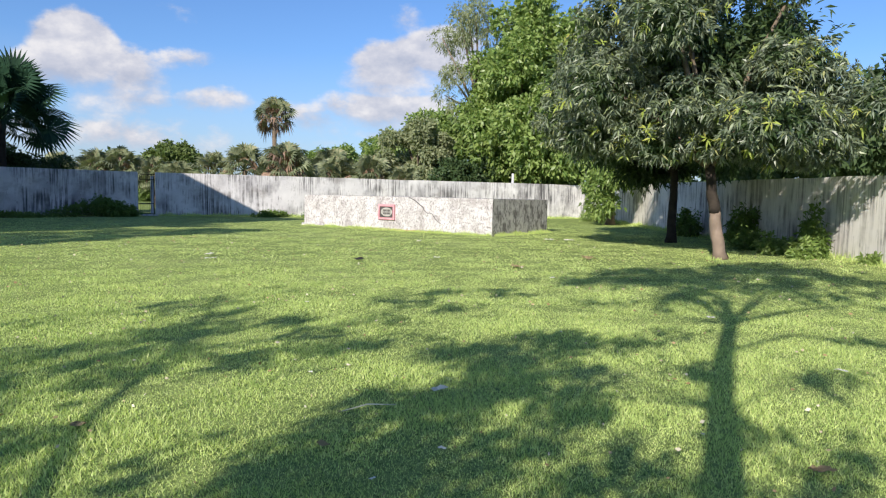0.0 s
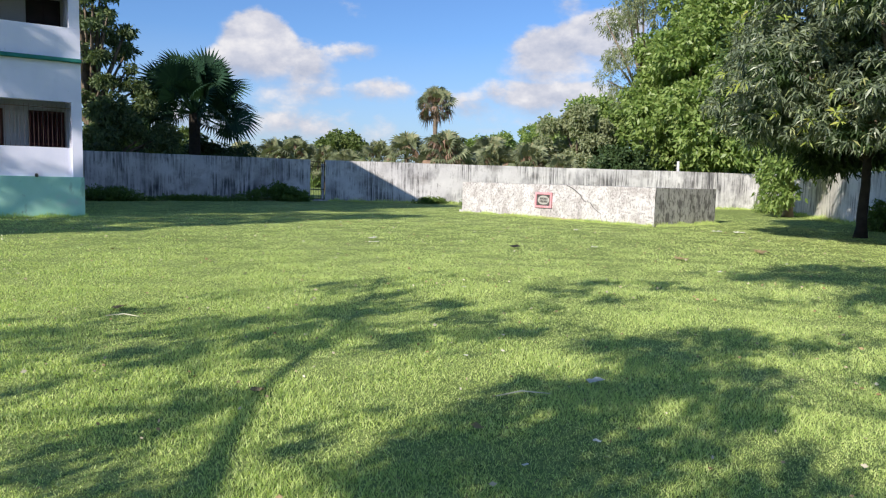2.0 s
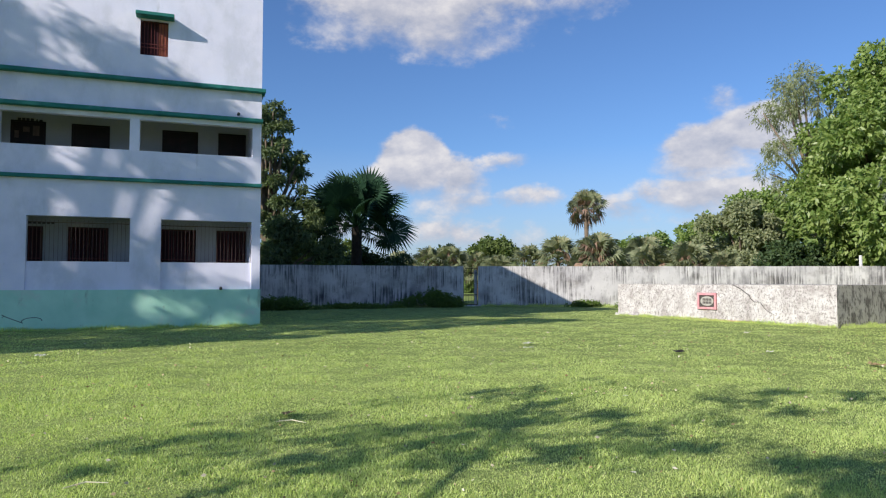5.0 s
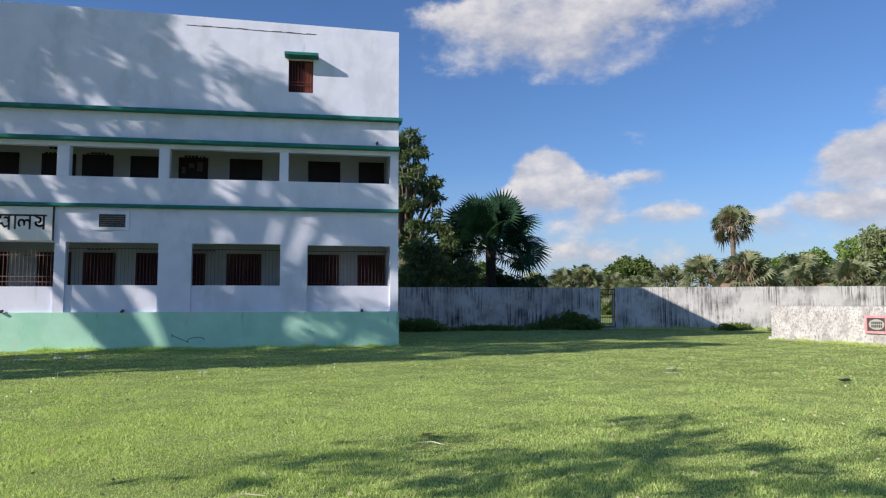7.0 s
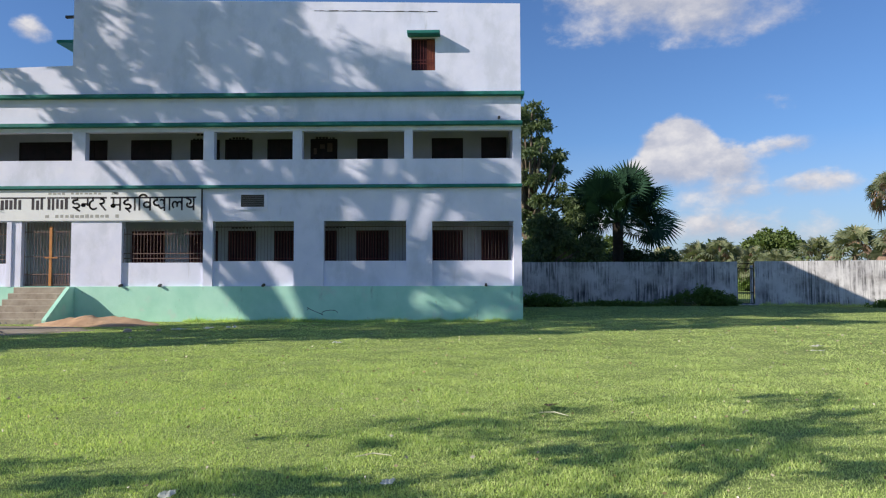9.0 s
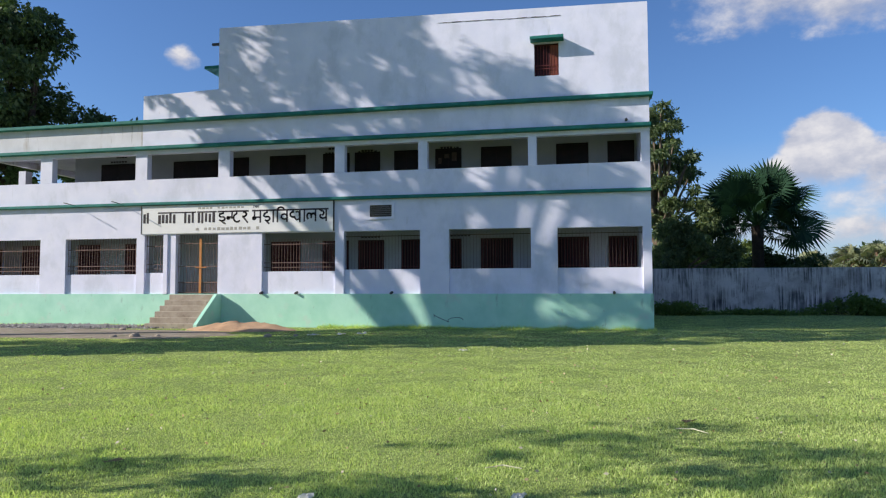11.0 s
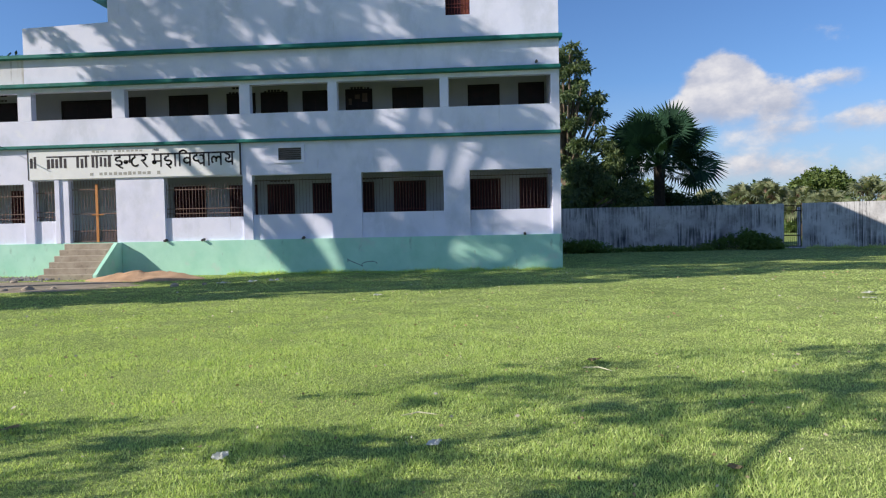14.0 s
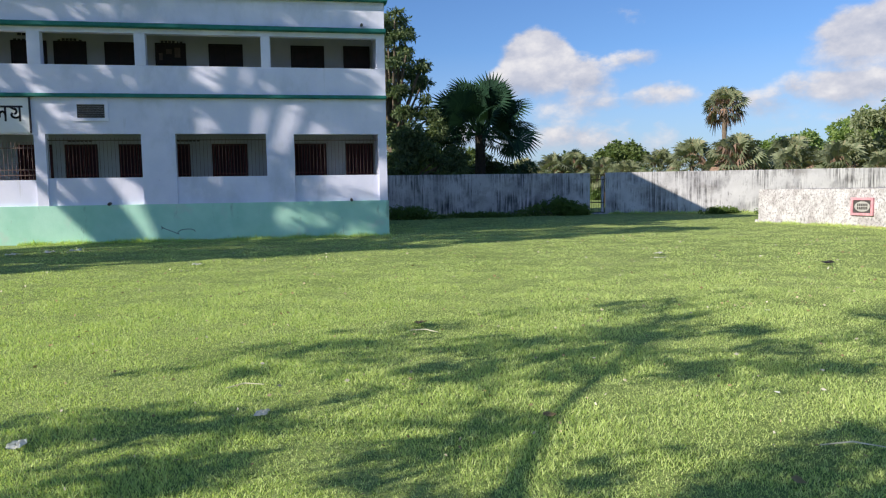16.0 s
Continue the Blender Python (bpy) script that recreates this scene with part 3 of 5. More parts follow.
def build_school():
    spart("plinth", boxes((X0 - 0.03, X1 + 0.03, YF - 0.03, YR, -0.2, FL)), "mint", "mint green painted plinth")
    # ground floor front: piers between the openings, and the band above them
    bm, x = bmesh.new(), X0
    for a, b, t, s in opens:
        box(bm, x, a, YF, YF + 0.3, FL, S1 - 0.0)
        box(bm, a, b, YF, YF + 0.3, t, S1)
        x = b
    box(bm, x, X1, YF, YF + 0.3, FL, S1)
    bmesh.ops.remove_doubles(bm, verts=bm.verts[:], dist=1e-4)
    spart("ground_floor_wall", bm, "white", "whitewashed ground floor front with wide verandah openings")
    for a, b, t, s, g in PANELS:
        spart("sill_panel", boxes((a, b, YF + 0.09, YF + 0.24, FL, s)), "white", "low whitewashed verandah wall")
    spart("entrance_jamb", boxes((-16.63 + 0.0, -16.45, YF - 0.05, YF - 0.002, FL, 3.66)), "white")
    # verandah floors, ceilings, back walls, with the shade in their limewash colour
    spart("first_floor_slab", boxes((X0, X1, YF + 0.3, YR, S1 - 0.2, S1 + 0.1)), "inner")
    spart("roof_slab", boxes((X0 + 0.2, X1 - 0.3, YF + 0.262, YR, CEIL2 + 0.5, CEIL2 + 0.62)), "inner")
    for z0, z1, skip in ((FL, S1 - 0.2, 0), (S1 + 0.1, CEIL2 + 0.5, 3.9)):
        spart("back_wall", boxes((X0 + skip, X1 - 0.3, YB, YB + 0.25, z0, z1)), "inner", "verandah back wall in limewash darkened for shade")
    spart("side_wall", boxes((X1 - 0.3, X1 - 0.002, YF + 0.3, YR, FL, S1)), "white")
    spart("side_wall", boxes((X1 - 0.3, X1 - 0.002, YF + 0.3, YR, S1, S3)), "white")
    spart("side_wall", boxes((X0 + 0.002, X0 + 0.25, YF + 0.302, YR, FL, S1)), "white")
    spart("rear_wall", boxes((X0 + 0.3, X1 - 0.3, YR - 0.25, YR - 0.002, FL, S1)), "white")
    spart("rear_wall", boxes((X0 + 4.0, X1 - 0.3, YR - 0.25, YR - 0.002, S1 + 0.1, S3 - 0.4)), "white")
    # slab edges, parapets
    spart("slab_band", soft_box(X0 - 0.12, X1 + 0.02, YF - 0.16, YF + 0.28, S1, S1 + 0.12, 0.02), "teal", "green painted slab edge")
    spart("parapet", boxes((X0, X1, YF, YF + 0.2, S1 + 0.12, PAR)), "white", "whitewashed upper verandah parapet")
    spart("parapet", boxes((X0, X0 + 0.2, YF + 0.2, YR, S1 + 0.12, PAR)), "white")
    spart("slab_band", soft_box(X0 - 0.5, X1 + 0.04, YF - 0.22, YF + 0.26, CEIL2 + 0.02, S2 + 0.06, 0.02), "teal", "green painted sunshade edge")
    spart("beam", boxes((X0, X1, YF + 0.0, YF + 0.25, CEIL2 - 0.14, CEIL2 + 0.02)), "white")
    spart("fascia", boxes((X0, -17.7, YF, YF + 0.2, S2 + 0.06, S3)), "old_white", "stained weathered roof parapet")
    spart("fascia", boxes((-17.7, X1, YF + 0.002, YF + 0.2, S2 + 0.06, S3)), "white")
    spart("fascia", boxes((X0, X0 + 0.2, YF + 0.2, YR, S2 + 0.12, S3)), "old_white")
    spart("roof_band", soft_box(X0 - 0.15, X1 + 0.12, YF - 0.22, YF + 0.28, S3, S3 + 0.14, 0.02), "teal", "green painted roof edge")
    spart("flat_roof", boxes((X0 + 0.2, X1 - 0.3, YF + 0.28, YR, S3 - 0.4, S3 - 0.2)), "old_white")
    for a, b in ((-26.55, -26.03), (-22.52, -21.94), (-18.0, -17.46), (-14.29, -13.79), (-9.39, -8.99), (-6.08, -5.73), (-1.97, -1.66), (2.0, 2.298)):
        spart("column", soft_box(a, b, YF + 0.002, YF + 0.3, PAR, CEIL2 - 0.14, 0.008), "white")
    for yy in (28.2, 32.6, 36.8):
        spart("column", soft_box(X0, X0 + 0.4, yy, yy + 0.4, PAR, CEIL2, 0.008), "white")
    # top storey
    zt = S3 + 0.14
    wx0, wx1, wz0, wz1 = -1.71, -0.83, 9.2, 10.42
    bm = bmesh.new()
    top = lambda x: 12.0 - 0.02 * (x + 14.33)
    box(bm, -14.33, wx0, YF + 0.01, YF + 0.3, zt, top(-14.33), top(wx0))
    box(bm, wx1, X1, YF + 0.01, YF + 0.3, zt, top(wx1), top(X1))
    box(bm, wx0, wx1, YF + 0.01, YF + 0.3, zt, wz0)
    box(bm, wx0, wx1, YF + 0.01, YF + 0.3, wz1, top(wx0), top(wx1))
    bmesh.ops.remove_doubles(bm, verts=bm.verts[:], dist=1e-4)
    spart("top_storey_wall", bm, "white", "whitewashed top storey wall with a cracked upper edge")
    spart("top_storey_side", boxes((-14.33, -14.05, YF + 0.3, YR, zt, 11.9)), "white")
    spart("top_storey_side", boxes((X1 - 0.28, X1, YF + 0.3, YR, zt, 11.6)), "white")
    spart("top_storey_rear", boxes((-14.05, X1 - 0.28, YR - 0.25, YR, zt, 11.6)), "white")
    spart("top_storey_roof", boxes((-14.05, X1 - 0.28, YF + 0.3, YR - 0.25, 11.2, 11.4)), "old_white")
    spart("low_parapet", boxes((-17.7, -14.33, YF + 0.012, YF + 0.25, zt, 9.40, 9.50)), "white", "low whitewashed stair parapet")
    spart("low_parapet", boxes((-17.7, -17.45, YF + 0.25, YR, zt, 9.38)), "white")
    spart("sunshade", soft_box(-15.12, -14.34, YF + 0.25, YF + 1.7, 10.45, 10.57), "teal", "green painted side sunshade")
    spart("drain_spout", soft_box(-14.78, -14.34, YF + 0.2, YF + 0.3, 11.38, 11.48, 0.01), "slate", "dark drain spout below the roof edge")
    spart("sunshade", soft_box(-1.84, -0.64, YF - 0.42, YF + 0.008, 10.44, 10.56, 0.015), "teal", "green painted concrete window sunshade")
    bm = bmesh.new()
    for i in range(26):
        x = -5.3 + i * 0.175
        z = 11.47 - 0.02 * (x + 5.3) + 0.008 * random.uniform(-1, 1)
        box(bm, x, x + 0.18, YF - 0.004, YF + 0.02, z, z + (0.006 if i % 7 in (2, 5) else random.uniform(0.01, 0.03)))
    spart("crack", bm, "slate", "dark broken crack under the roof edge")
    for x in (-12.35, -10.9, -7.1, 1.0):
        ob = spart("drain_pipe", tube(bmesh.new(), [(x, YF + 0.05, FL + 0.05), (x, YF - 0.14, FL + 0.02)], [0.05, 0.05], 8), "slate", "short dark drain spout")
    for x in (1.5,):
        spart("drain_pipe", tube(bmesh.new(), [(x, YF + 0.05, S2 + 0.2), (x, YF - 0.2, S2 + 0.18)], [0.05, 0.05], 8), "slate")
    for x in (-20.8, -18.6):
        spart("iron_rod", tube(bmesh.new(), [(x, YF, S1 + 0.1), (x + 0.1, YF - 0.75, S1 + 0.12)], [0.018, 0.018], 6), "gate_iron", "thin iron rod sticking out")
    bm = bmesh.new()
    for k in range(18):
        a0, a1 = k / 18 * 7.0, (k + 1) / 18 * 7.0
        stroke(bm, [(-5.6 + 0.16 * a + 0.12 * math.cos(a * 1.9), 0.42 + 0.11 * math.sin(a * 1.3) - 0.02 * a) for a in (a0, a1)], 0.018, 0.0, 0.0, 1.0, YF - 0.031)
    spart("scribble", bm, "ink", "dark scribbled line on the mint plinth")
    # ventilator
    v = spart("ventilator", boxes((-8.10, -6.98, YF - 0.05, YF - 0.002, 4.08, 4.18), (-8.10, -6.98, YF - 0.05, YF - 0.002, 4.63, 4.75), (-8.10, -7.96, YF - 0.05, YF - 0.002, 4.18, 4.63), (-7.10, -6.98, YF - 0.05, YF - 0.002, 4.18, 4.63)), "white", "white framed ventilator with dark louvres")
    for i in range(6):
        z = 4.19 + i * 0.074
        ob = part("louvre", boxes((-7.96, -7.10, YF - 0.03, YF - 0.004, z, z + 0.066)), M["slate"], v)


def upright_bar(x, y, z0, z1, r, mat, parent):
    """One upright iron bar under a window or a grille; alike bars share their mesh."""
    key = (round(z1 - z0, 3), r, mat)
    if key not in BARS:
        bm = boxes((-r, r, -r, r, 0, z1 - z0))
        BARS[key] = bpy.data.meshes.new("bar")
        bm.to_mesh(BARS[key])
        bm.free()
        BARS[key].materials.append(M[mat])
    ob = new("bar", BARS[key])
    ob.parent = parent
    ob.location = (x, y, z0)


BARS = {}


def barred(name, x0, x1, z0, z1, y, step, rails, mat, label, r=0.0062):
    """A grille of upright iron bars with flat cross rails."""
    bm = bmesh.new()
    n = max(2, round((x1 - x0) / step))
    box(bm, x0, x1, y - r - 0.012, y - r - 0.001, rails[0] - 0.014, rails[0] + 0.014)
    g = spart(name, bm, mat, label)
    for z in rails[1:]:
        part("cross_rail", boxes((x0, x1, y - r - 0.012, y - r - 0.001, z - 0.014, z + 0.014)), M[mat], g)
    for i in range(n + 1):
        upright_bar(x0 + (x1 - x0) * i / n, y, z0, z1, r, mat, g)
    return g


def window(x0, x1, z0, z1, y, bars=True, half=False, label="dark maroon shuttered window with iron bars"):
    """A dark window in a wall whose face stands at y."""
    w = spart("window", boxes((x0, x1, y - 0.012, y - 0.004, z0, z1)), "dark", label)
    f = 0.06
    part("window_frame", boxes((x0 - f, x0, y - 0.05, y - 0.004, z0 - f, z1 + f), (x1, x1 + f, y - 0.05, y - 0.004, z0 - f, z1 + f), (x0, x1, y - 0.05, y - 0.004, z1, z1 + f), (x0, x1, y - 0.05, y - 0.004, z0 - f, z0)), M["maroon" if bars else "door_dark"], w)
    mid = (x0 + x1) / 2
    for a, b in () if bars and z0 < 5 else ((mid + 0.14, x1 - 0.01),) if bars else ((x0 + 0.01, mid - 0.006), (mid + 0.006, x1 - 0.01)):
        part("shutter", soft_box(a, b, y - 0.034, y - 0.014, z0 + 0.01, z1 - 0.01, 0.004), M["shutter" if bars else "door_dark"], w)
    if bars:
        n = max(3, round((x1 - x0) / 0.11))
        for i in range(n + 1):
            upright_bar(x0 + (x1 - x0) * i / n, y - 0.062, z0, z1, 0.008, "bar_red", w)
        for z in (z0 + 0.28, z0 + 0.4):
            part("cross_rail", boxes((x0, x1, y - 0.082, y - 0.071, z - 0.012, z + 0.012)), M["bar_red"], w)
    return w


def openings():
    dz = YB
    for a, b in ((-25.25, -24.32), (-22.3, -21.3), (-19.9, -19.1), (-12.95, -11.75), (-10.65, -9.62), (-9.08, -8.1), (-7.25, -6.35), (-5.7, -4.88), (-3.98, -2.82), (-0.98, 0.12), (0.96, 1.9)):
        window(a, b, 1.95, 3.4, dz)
    # open doorways: flat near-black panels paint the unlit rooms
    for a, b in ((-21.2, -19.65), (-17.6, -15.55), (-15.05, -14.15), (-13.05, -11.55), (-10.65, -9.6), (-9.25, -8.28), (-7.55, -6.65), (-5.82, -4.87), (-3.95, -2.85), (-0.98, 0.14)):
        window(a, b, 5.6, 7.06 if a > -17 else 7.0, dz, bars=False, label="open upper verandah doorway, its dark room drawn as near-black panels")
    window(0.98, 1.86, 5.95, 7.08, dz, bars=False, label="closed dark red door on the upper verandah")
    window(-1.69, -0.85, 9.22, 10.38, YF + 0.2, label="barred maroon window under a green sunshade")
    # maroon double door in the end wall of the verandah
    dr = spart("end_door", boxes((X0 + 0.252, X0 + 0.29, 25.75, 27.12, FL, 3.3)), "bar_red", "closed maroon double door in the verandah end wall")
    for y in (25.82, 26.5):
        part("door_panel", soft_box(X0 + 0.29, X0 + 0.315, y, y + 0.58, FL + 0.12, 3.2, 0.01), M["maroon"], dr)
    # iron grilles in the verandah openings
    for a, b, t, s, g in PANELS:
        if g:
            barred("verandah_grille", a + 0.02, b - 0.02, s, t - (0.0 if b < -13 else 0.25), YF + 0.16, 0.125, (s + 0.16, s + 0.34, t - 0.45), "bar", "rusty iron bar grille in a verandah opening")
        else:
            barred("verandah_grille", a + 0.02, b - 0.02, s, t - 0.12, YF + 0.16, 0.125, (t - 0.2,), "thin_bar", "thin dull iron rod grille in a verandah opening", 0.0045)
    # name boards over the doors of the upper verandah
    for x, z, w in ((-20.25, 7.37, 0.62), (-10.17, 7.33, 0.7), (-8.77, 7.17, 0.6), (-5.42, 7.16, 0.6)):
        bd = spart("door_board", soft_box(x - w / 2, x + w / 2, YB - 0.03, YB - 0.004, z - 0.065, z + 0.065, 0.006), "grey", "small painted name board over a door")
        for k in range(4):
            u = x - w * 0.42 + w * 0.215 * k
            part("letter_bar", boxes((u, u + w * 0.17, YB - 0.034, YB - 0.0305, z - 0.04, z + 0.045)), M["ink"], bd)
    # entrance: two leaved barred gate
    a, b = DOOR
    g = barred("entrance_gate", a + 0.04, b - 0.04, FL + 0.02, 3.62, YF + 0.16, 0.115, (FL + 0.06, FL + 0.45, FL + 1.1, 3.3), "bar", "closed rusty iron bar entrance gate")
    m = -15.08
    part("gate_stile", boxes((m - 0.05, m + 0.05, YF + 0.11, YF + 0.145, FL + 0.02, 3.5)), M["orange_iron"], g, "orange primed meeting stile")
    part("latch", boxes((m - 0.2, m + 0.28, YF + 0.085, YF + 0.108, 2.32, 2.36)), M["orange_iron"], g)
    for i in range(28):
        upright_bar(a + 0.09 + i * 0.06, YF + 0.182, FL + 0.02, FL + 0.5, 0.008, "bar", g)
    spart("notice", boxes((-5.75, -5.62, YB - 0.075, YB - 0.071, 6.5, 6.75), (-5.5, -5.3, YB - 0.075, YB - 0.071, 6.72, 6.9), (-5.2, -5.0, YB - 0.075, YB - 0.071, 6.6, 6.95)), "thin_bar", "faded paper notices on a dark door")
    for x, z in ((-20.4, 7.16), (-8.75, 7.14), (-5.3, 7.15), (-10.2, 7.14), (-8.6, 3.58), (-4.85, 3.58)):
        bm = bmesh.new()
        for i in range(6):
            box(bm, x - 0.42 + i * 0.14, x - 0.32 + i * 0.14, YB - 0.01, YB - 0.004, z - 0.03, z + 0.04)
        spart("room_name", bm, "ink", "small dark lettering above a doorway")


build_school()
openings()


def stairs():
    g = empty("entrance_steps", "six worn cement entrance steps with a mint painted side wall", "steps", (-15.2, YF, 0))
    x0, x1, n, tread = -16.15, -14.2, 6, 0.29
    h = FL / n
    for i in range(n):
        y1, y0 = YF - 0.035 - tread * (i), YF - 0.035 - tread * (i + 1)
        z = FL - 0.02 - h * i
        st = part("step", soft_box(x0 - 0.015 * i, x1, y0, YF - 0.034 if i == 0 else y1, -0.1, z, 0.015), M["step"], g)
        st.matrix_parent_inverse = Matrix.Translation(-g.location)
    bm = bmesh.new()
    pts = [(YF - 0.034, -0.1), (YF - 0.034, FL - 0.01), (YF - 0.35, FL - 0.01), (YF - 0.04 - tread * n, 0.16), (YF - 0.04 - tread * n, -0.1)]
    for a, b in ((x1 + 0.002, x1 + 0.14),):
        va, vb = [bm.verts.new((a, y, z)) for y, z in pts], [bm.verts.new((b, y, z)) for y, z in pts]
        bm.faces.new(va)
        bm.faces.new(vb[::-1])
        for i in range(5):
            bm.faces.new((va[i], vb[i], vb[(i + 1) % 5], va[(i + 1) % 5]))
    bmesh.ops.recalc_face_normals(bm, faces=bm.faces[:])
    sw = part("side_wall", bm, M["mint"], g, "mint green sloping side wall")
    sw.matrix_parent_inverse = Matrix.Translation(-g.location)


stairs()


# ---- sign board over the entrance ----
def arc(cx, cz, rx, rz, a0, a1, n=9):
    return [(cx + rx * math.cos(radians(a0 + (a1 - a0) * i / n)), cz + rz * math.sin(radians(a0 + (a1 - a0) * i / n))) for i in range(n + 1)]


# each letter: width and strokes, with the head line at height 1 and the foot at 0
LETTERS = {
    "i": (0.62, [[(0.36, 1.0), (0.36, 0.84), (0.14, 0.80)], arc(0.26, 0.66, 0.16, 0.14, 90, 250), arc(0.28, 0.36, 0.2, 0.18, 80, -140), [(0.2, 0.2), (0.4, 0.0), (0.5, -0.06)]]),
    "half_na": (0.36, [[(0.05, 0.5), (0.34, 0.5)], arc(0.1, 0.42, 0.08, 0.09, 90, 380)]),
    "tta": (0.6, [[(0.3, 1.0), (0.3, 0.78)], arc(0.34, 0.42, 0.24, 0.36, 100, 310)]),
    "ra": (0.5, [[(0.18, 1.0), (0.18, 0.9)], arc(0.16, 0.72, 0.2, 0.2, 80, -100), [(0.14, 0.5), (0.44, 0.0)]]),
    "ma": (0.72, [[(0.56, 1.0), (0.56, 0.0)], [(0.16, 1.0), (0.16, 0.42)], arc(0.14, 0.34, 0.09, 0.09, 60, 400), [(0.2, 0.42), (0.56, 0.42)]]),
    "ha": (0.56, [[(0.3, 1.0), (0.3, 0.82), (0.12, 0.74)], arc(0.26, 0.58, 0.18, 0.14, 130, 290), arc(0.3, 0.28, 0.18, 0.18, 90, -120), [(0.2, 0.14), (0.42, -0.14)]]),
    "aa": (0.3, [[(0.16, 1.0), (0.16, 0.0)]]),
    "i_sign": (0.3, [[(0.14, 1.0), (0.14, 0.0)], arc(0.36, 1.0, 0.22, 0.24, 180, 20)]),
    "va": (0.62, [[(0.48, 1.0), (0.48, 0.0)], arc(0.3, 0.42, 0.2, 0.22, 20, 340)]),
    "dya": (0.86, [[(0.28, 1.0), (0.28, 0.8)], arc(0.28, 0.58, 0.2, 0.22, 90, 300), [(0.34, 0.36), (0.5, 0.12), (0.72, 0.2)], [(0.72, 1.0), (0.72, -0.04)], arc(0.56, 0.62, 0.14, 0.2, 120, -30)]),
    "la": (0.76, [[(0.6, 1.0), (0.6, 0.0)], arc(0.46, 0.40, 0.14, 0.24, 0, 180), [(0.32, 0.40), (0.32, 0.28)], arc(0.18, 0.40, 0.14, 0.26, 0, 235)]),
    "ya": (0.68, [[(0.54, 1.0), (0.54, 0.0)], [(0.12, 0.94), (0.24, 0.84)], arc(0.26, 0.66, 0.12, 0.18, 70, -70), arc(0.34, 0.4, 0.2, 0.2, 150, 330)]),
}


def lettering(bm, word, x, z, s, sx, w, y):
    x0 = x
    for k in word:
        wd, strokes = LETTERS[k]
        for st in strokes:
            stroke(bm, st, w, x, z, s, y, sx)
        x += wd * sx
    stroke(bm, [(0, 0), (1, 0)], w, x0 + 0.02, z + s, x - x0 - 0.04, y)
    return x


def bars_line(put, mat, x0, x1, z, h, n, y, seed):
    rng = random.Random(seed)
    x, step = x0, (x1 - x0) / n
    for i in range(n):
        if rng.random() > 0.1:
            put("letter_bar", boxes((x, x + step * rng.uniform(0.5, 0.74), y - 0.004, y, z + h * rng.uniform(0, 0.12), z + h * rng.uniform(0.8, 1.0))), mat)
        x += step


def sign():
    g = empty("sign_board", "long white sign board with dark lettering over the entrance", "sign board", (-13.5, YF - 0.05, 4.27))
    inv = Matrix.Translation(-g.location)

    def sp(name, bm, mat, label=""):
        ob = part(name, bm, M[mat], g, label)
        ob.matrix_parent_inverse = inv
        return ob
    yf = YF - 0.06
    sp("panel", boxes((-17.62, -9.42, yf, YF - 0.003, 3.70, 4.84)), "board")
    sp("border", boxes((-17.65, -9.38, yf - 0.012, YF - 0.003, 4.84, 4.88), (-9.42, -9.38, yf - 0.012, YF - 0.003, 3.69, 4.84), (-17.65, -17.62, yf - 0.012, YF - 0.003, 3.69, 4.84)), "ink", "dark border strip")
    s, z, w = 0.45, 4.09, 0.064
    bars_line(sp, "ink", -17.55, -16.95, z, s * 1.1, 4, yf - 0.001, 1)
    bars_line(sp, "ink", -16.88, -15.22, z, s, 10, yf - 0.001, 2)
    bars_line(sp, "ink", -15.12, -14.32, z, s, 5, yf - 0.001, 3)
    sp("head_line", boxes((-16.9, -15.2, yf - 0.005, yf - 0.001, z + s - 0.025, z + s + 0.03)), "ink")
    sp("head_line", boxes((-15.14, -14.3, yf - 0.005, yf - 0.001, z + s - 0.025, z + s + 0.03)), "ink")
    bm = bmesh.new()
    lettering(bm, ("i", "half_na", "tta", "ra"), -14.24, z, s, 0.63, w, yf - 0.001)
    stroke(bm, [(0.0, 1.0), (0.0, 0.4)], w, -14.24 + 0.97 * 0.63, z, s, yf - 0.001)
    lettering(bm, ("ma", "ha", "aa", "i_sign", "va", "dya", "aa", "la", "ya"), -12.77, z, s, 0.62, w, yf - 0.001)
    sp("lettering", bm, "ink", "dark painted letters of the word college")
    bars_line(sp, "grey", -15.1, -12.9, 4.66, 0.08, 13, yf - 0.001, 5)
    bars_line(sp, "grey", -15.2, -12.4, 3.80, 0.13, 15, yf - 0.001, 6)
    cu = bpy.data.curves.new("year_lettering", "FONT")
    cu.body, cu.size, cu.extrude = "1980", 0.13, 0.002
    cu.materials.append(M["ink"])
    ob = new("year_lettering", cu)
    ob.parent, ob.matrix_parent_inverse = g, inv
    ob.matrix_basis = pose(-12.75, yf - 0.004, 4.66, 90)


sign()


# ---- trees ----
def crown_points(blobs, n, rng, shell=0.55):
    """Points in the outer part of lumpy ellipsoids (cx, cy, cz, rx, ry, rz), and the outward ways."""
    vol = np.array([b[3] * b[4] * b[5] for b in blobs]) ** 0.67
    pick = rng.choice(len(blobs), size=n, p=vol / vol.sum())
    B = np.array(blobs)[pick]
    d = rng.normal(size=(n, 3))
    d /= np.linalg.norm(d, axis=1)[:, None]
    r = shell + (1 - shell) * rng.random(n) ** 0.6
    lump = 1 + 0.16 * np.sin(d[:, 0] * 5 + B[:, 0] * 3) * np.sin(d[:, 1] * 6 + B[:, 1]) + 0.12 * np.sin(d[:, 2] * 9 + B[:, 2] * 2 + d[:, 0] * 4)
    return B[:, :3] + d * (r * lump)[:, None] * B[:, 3:], d


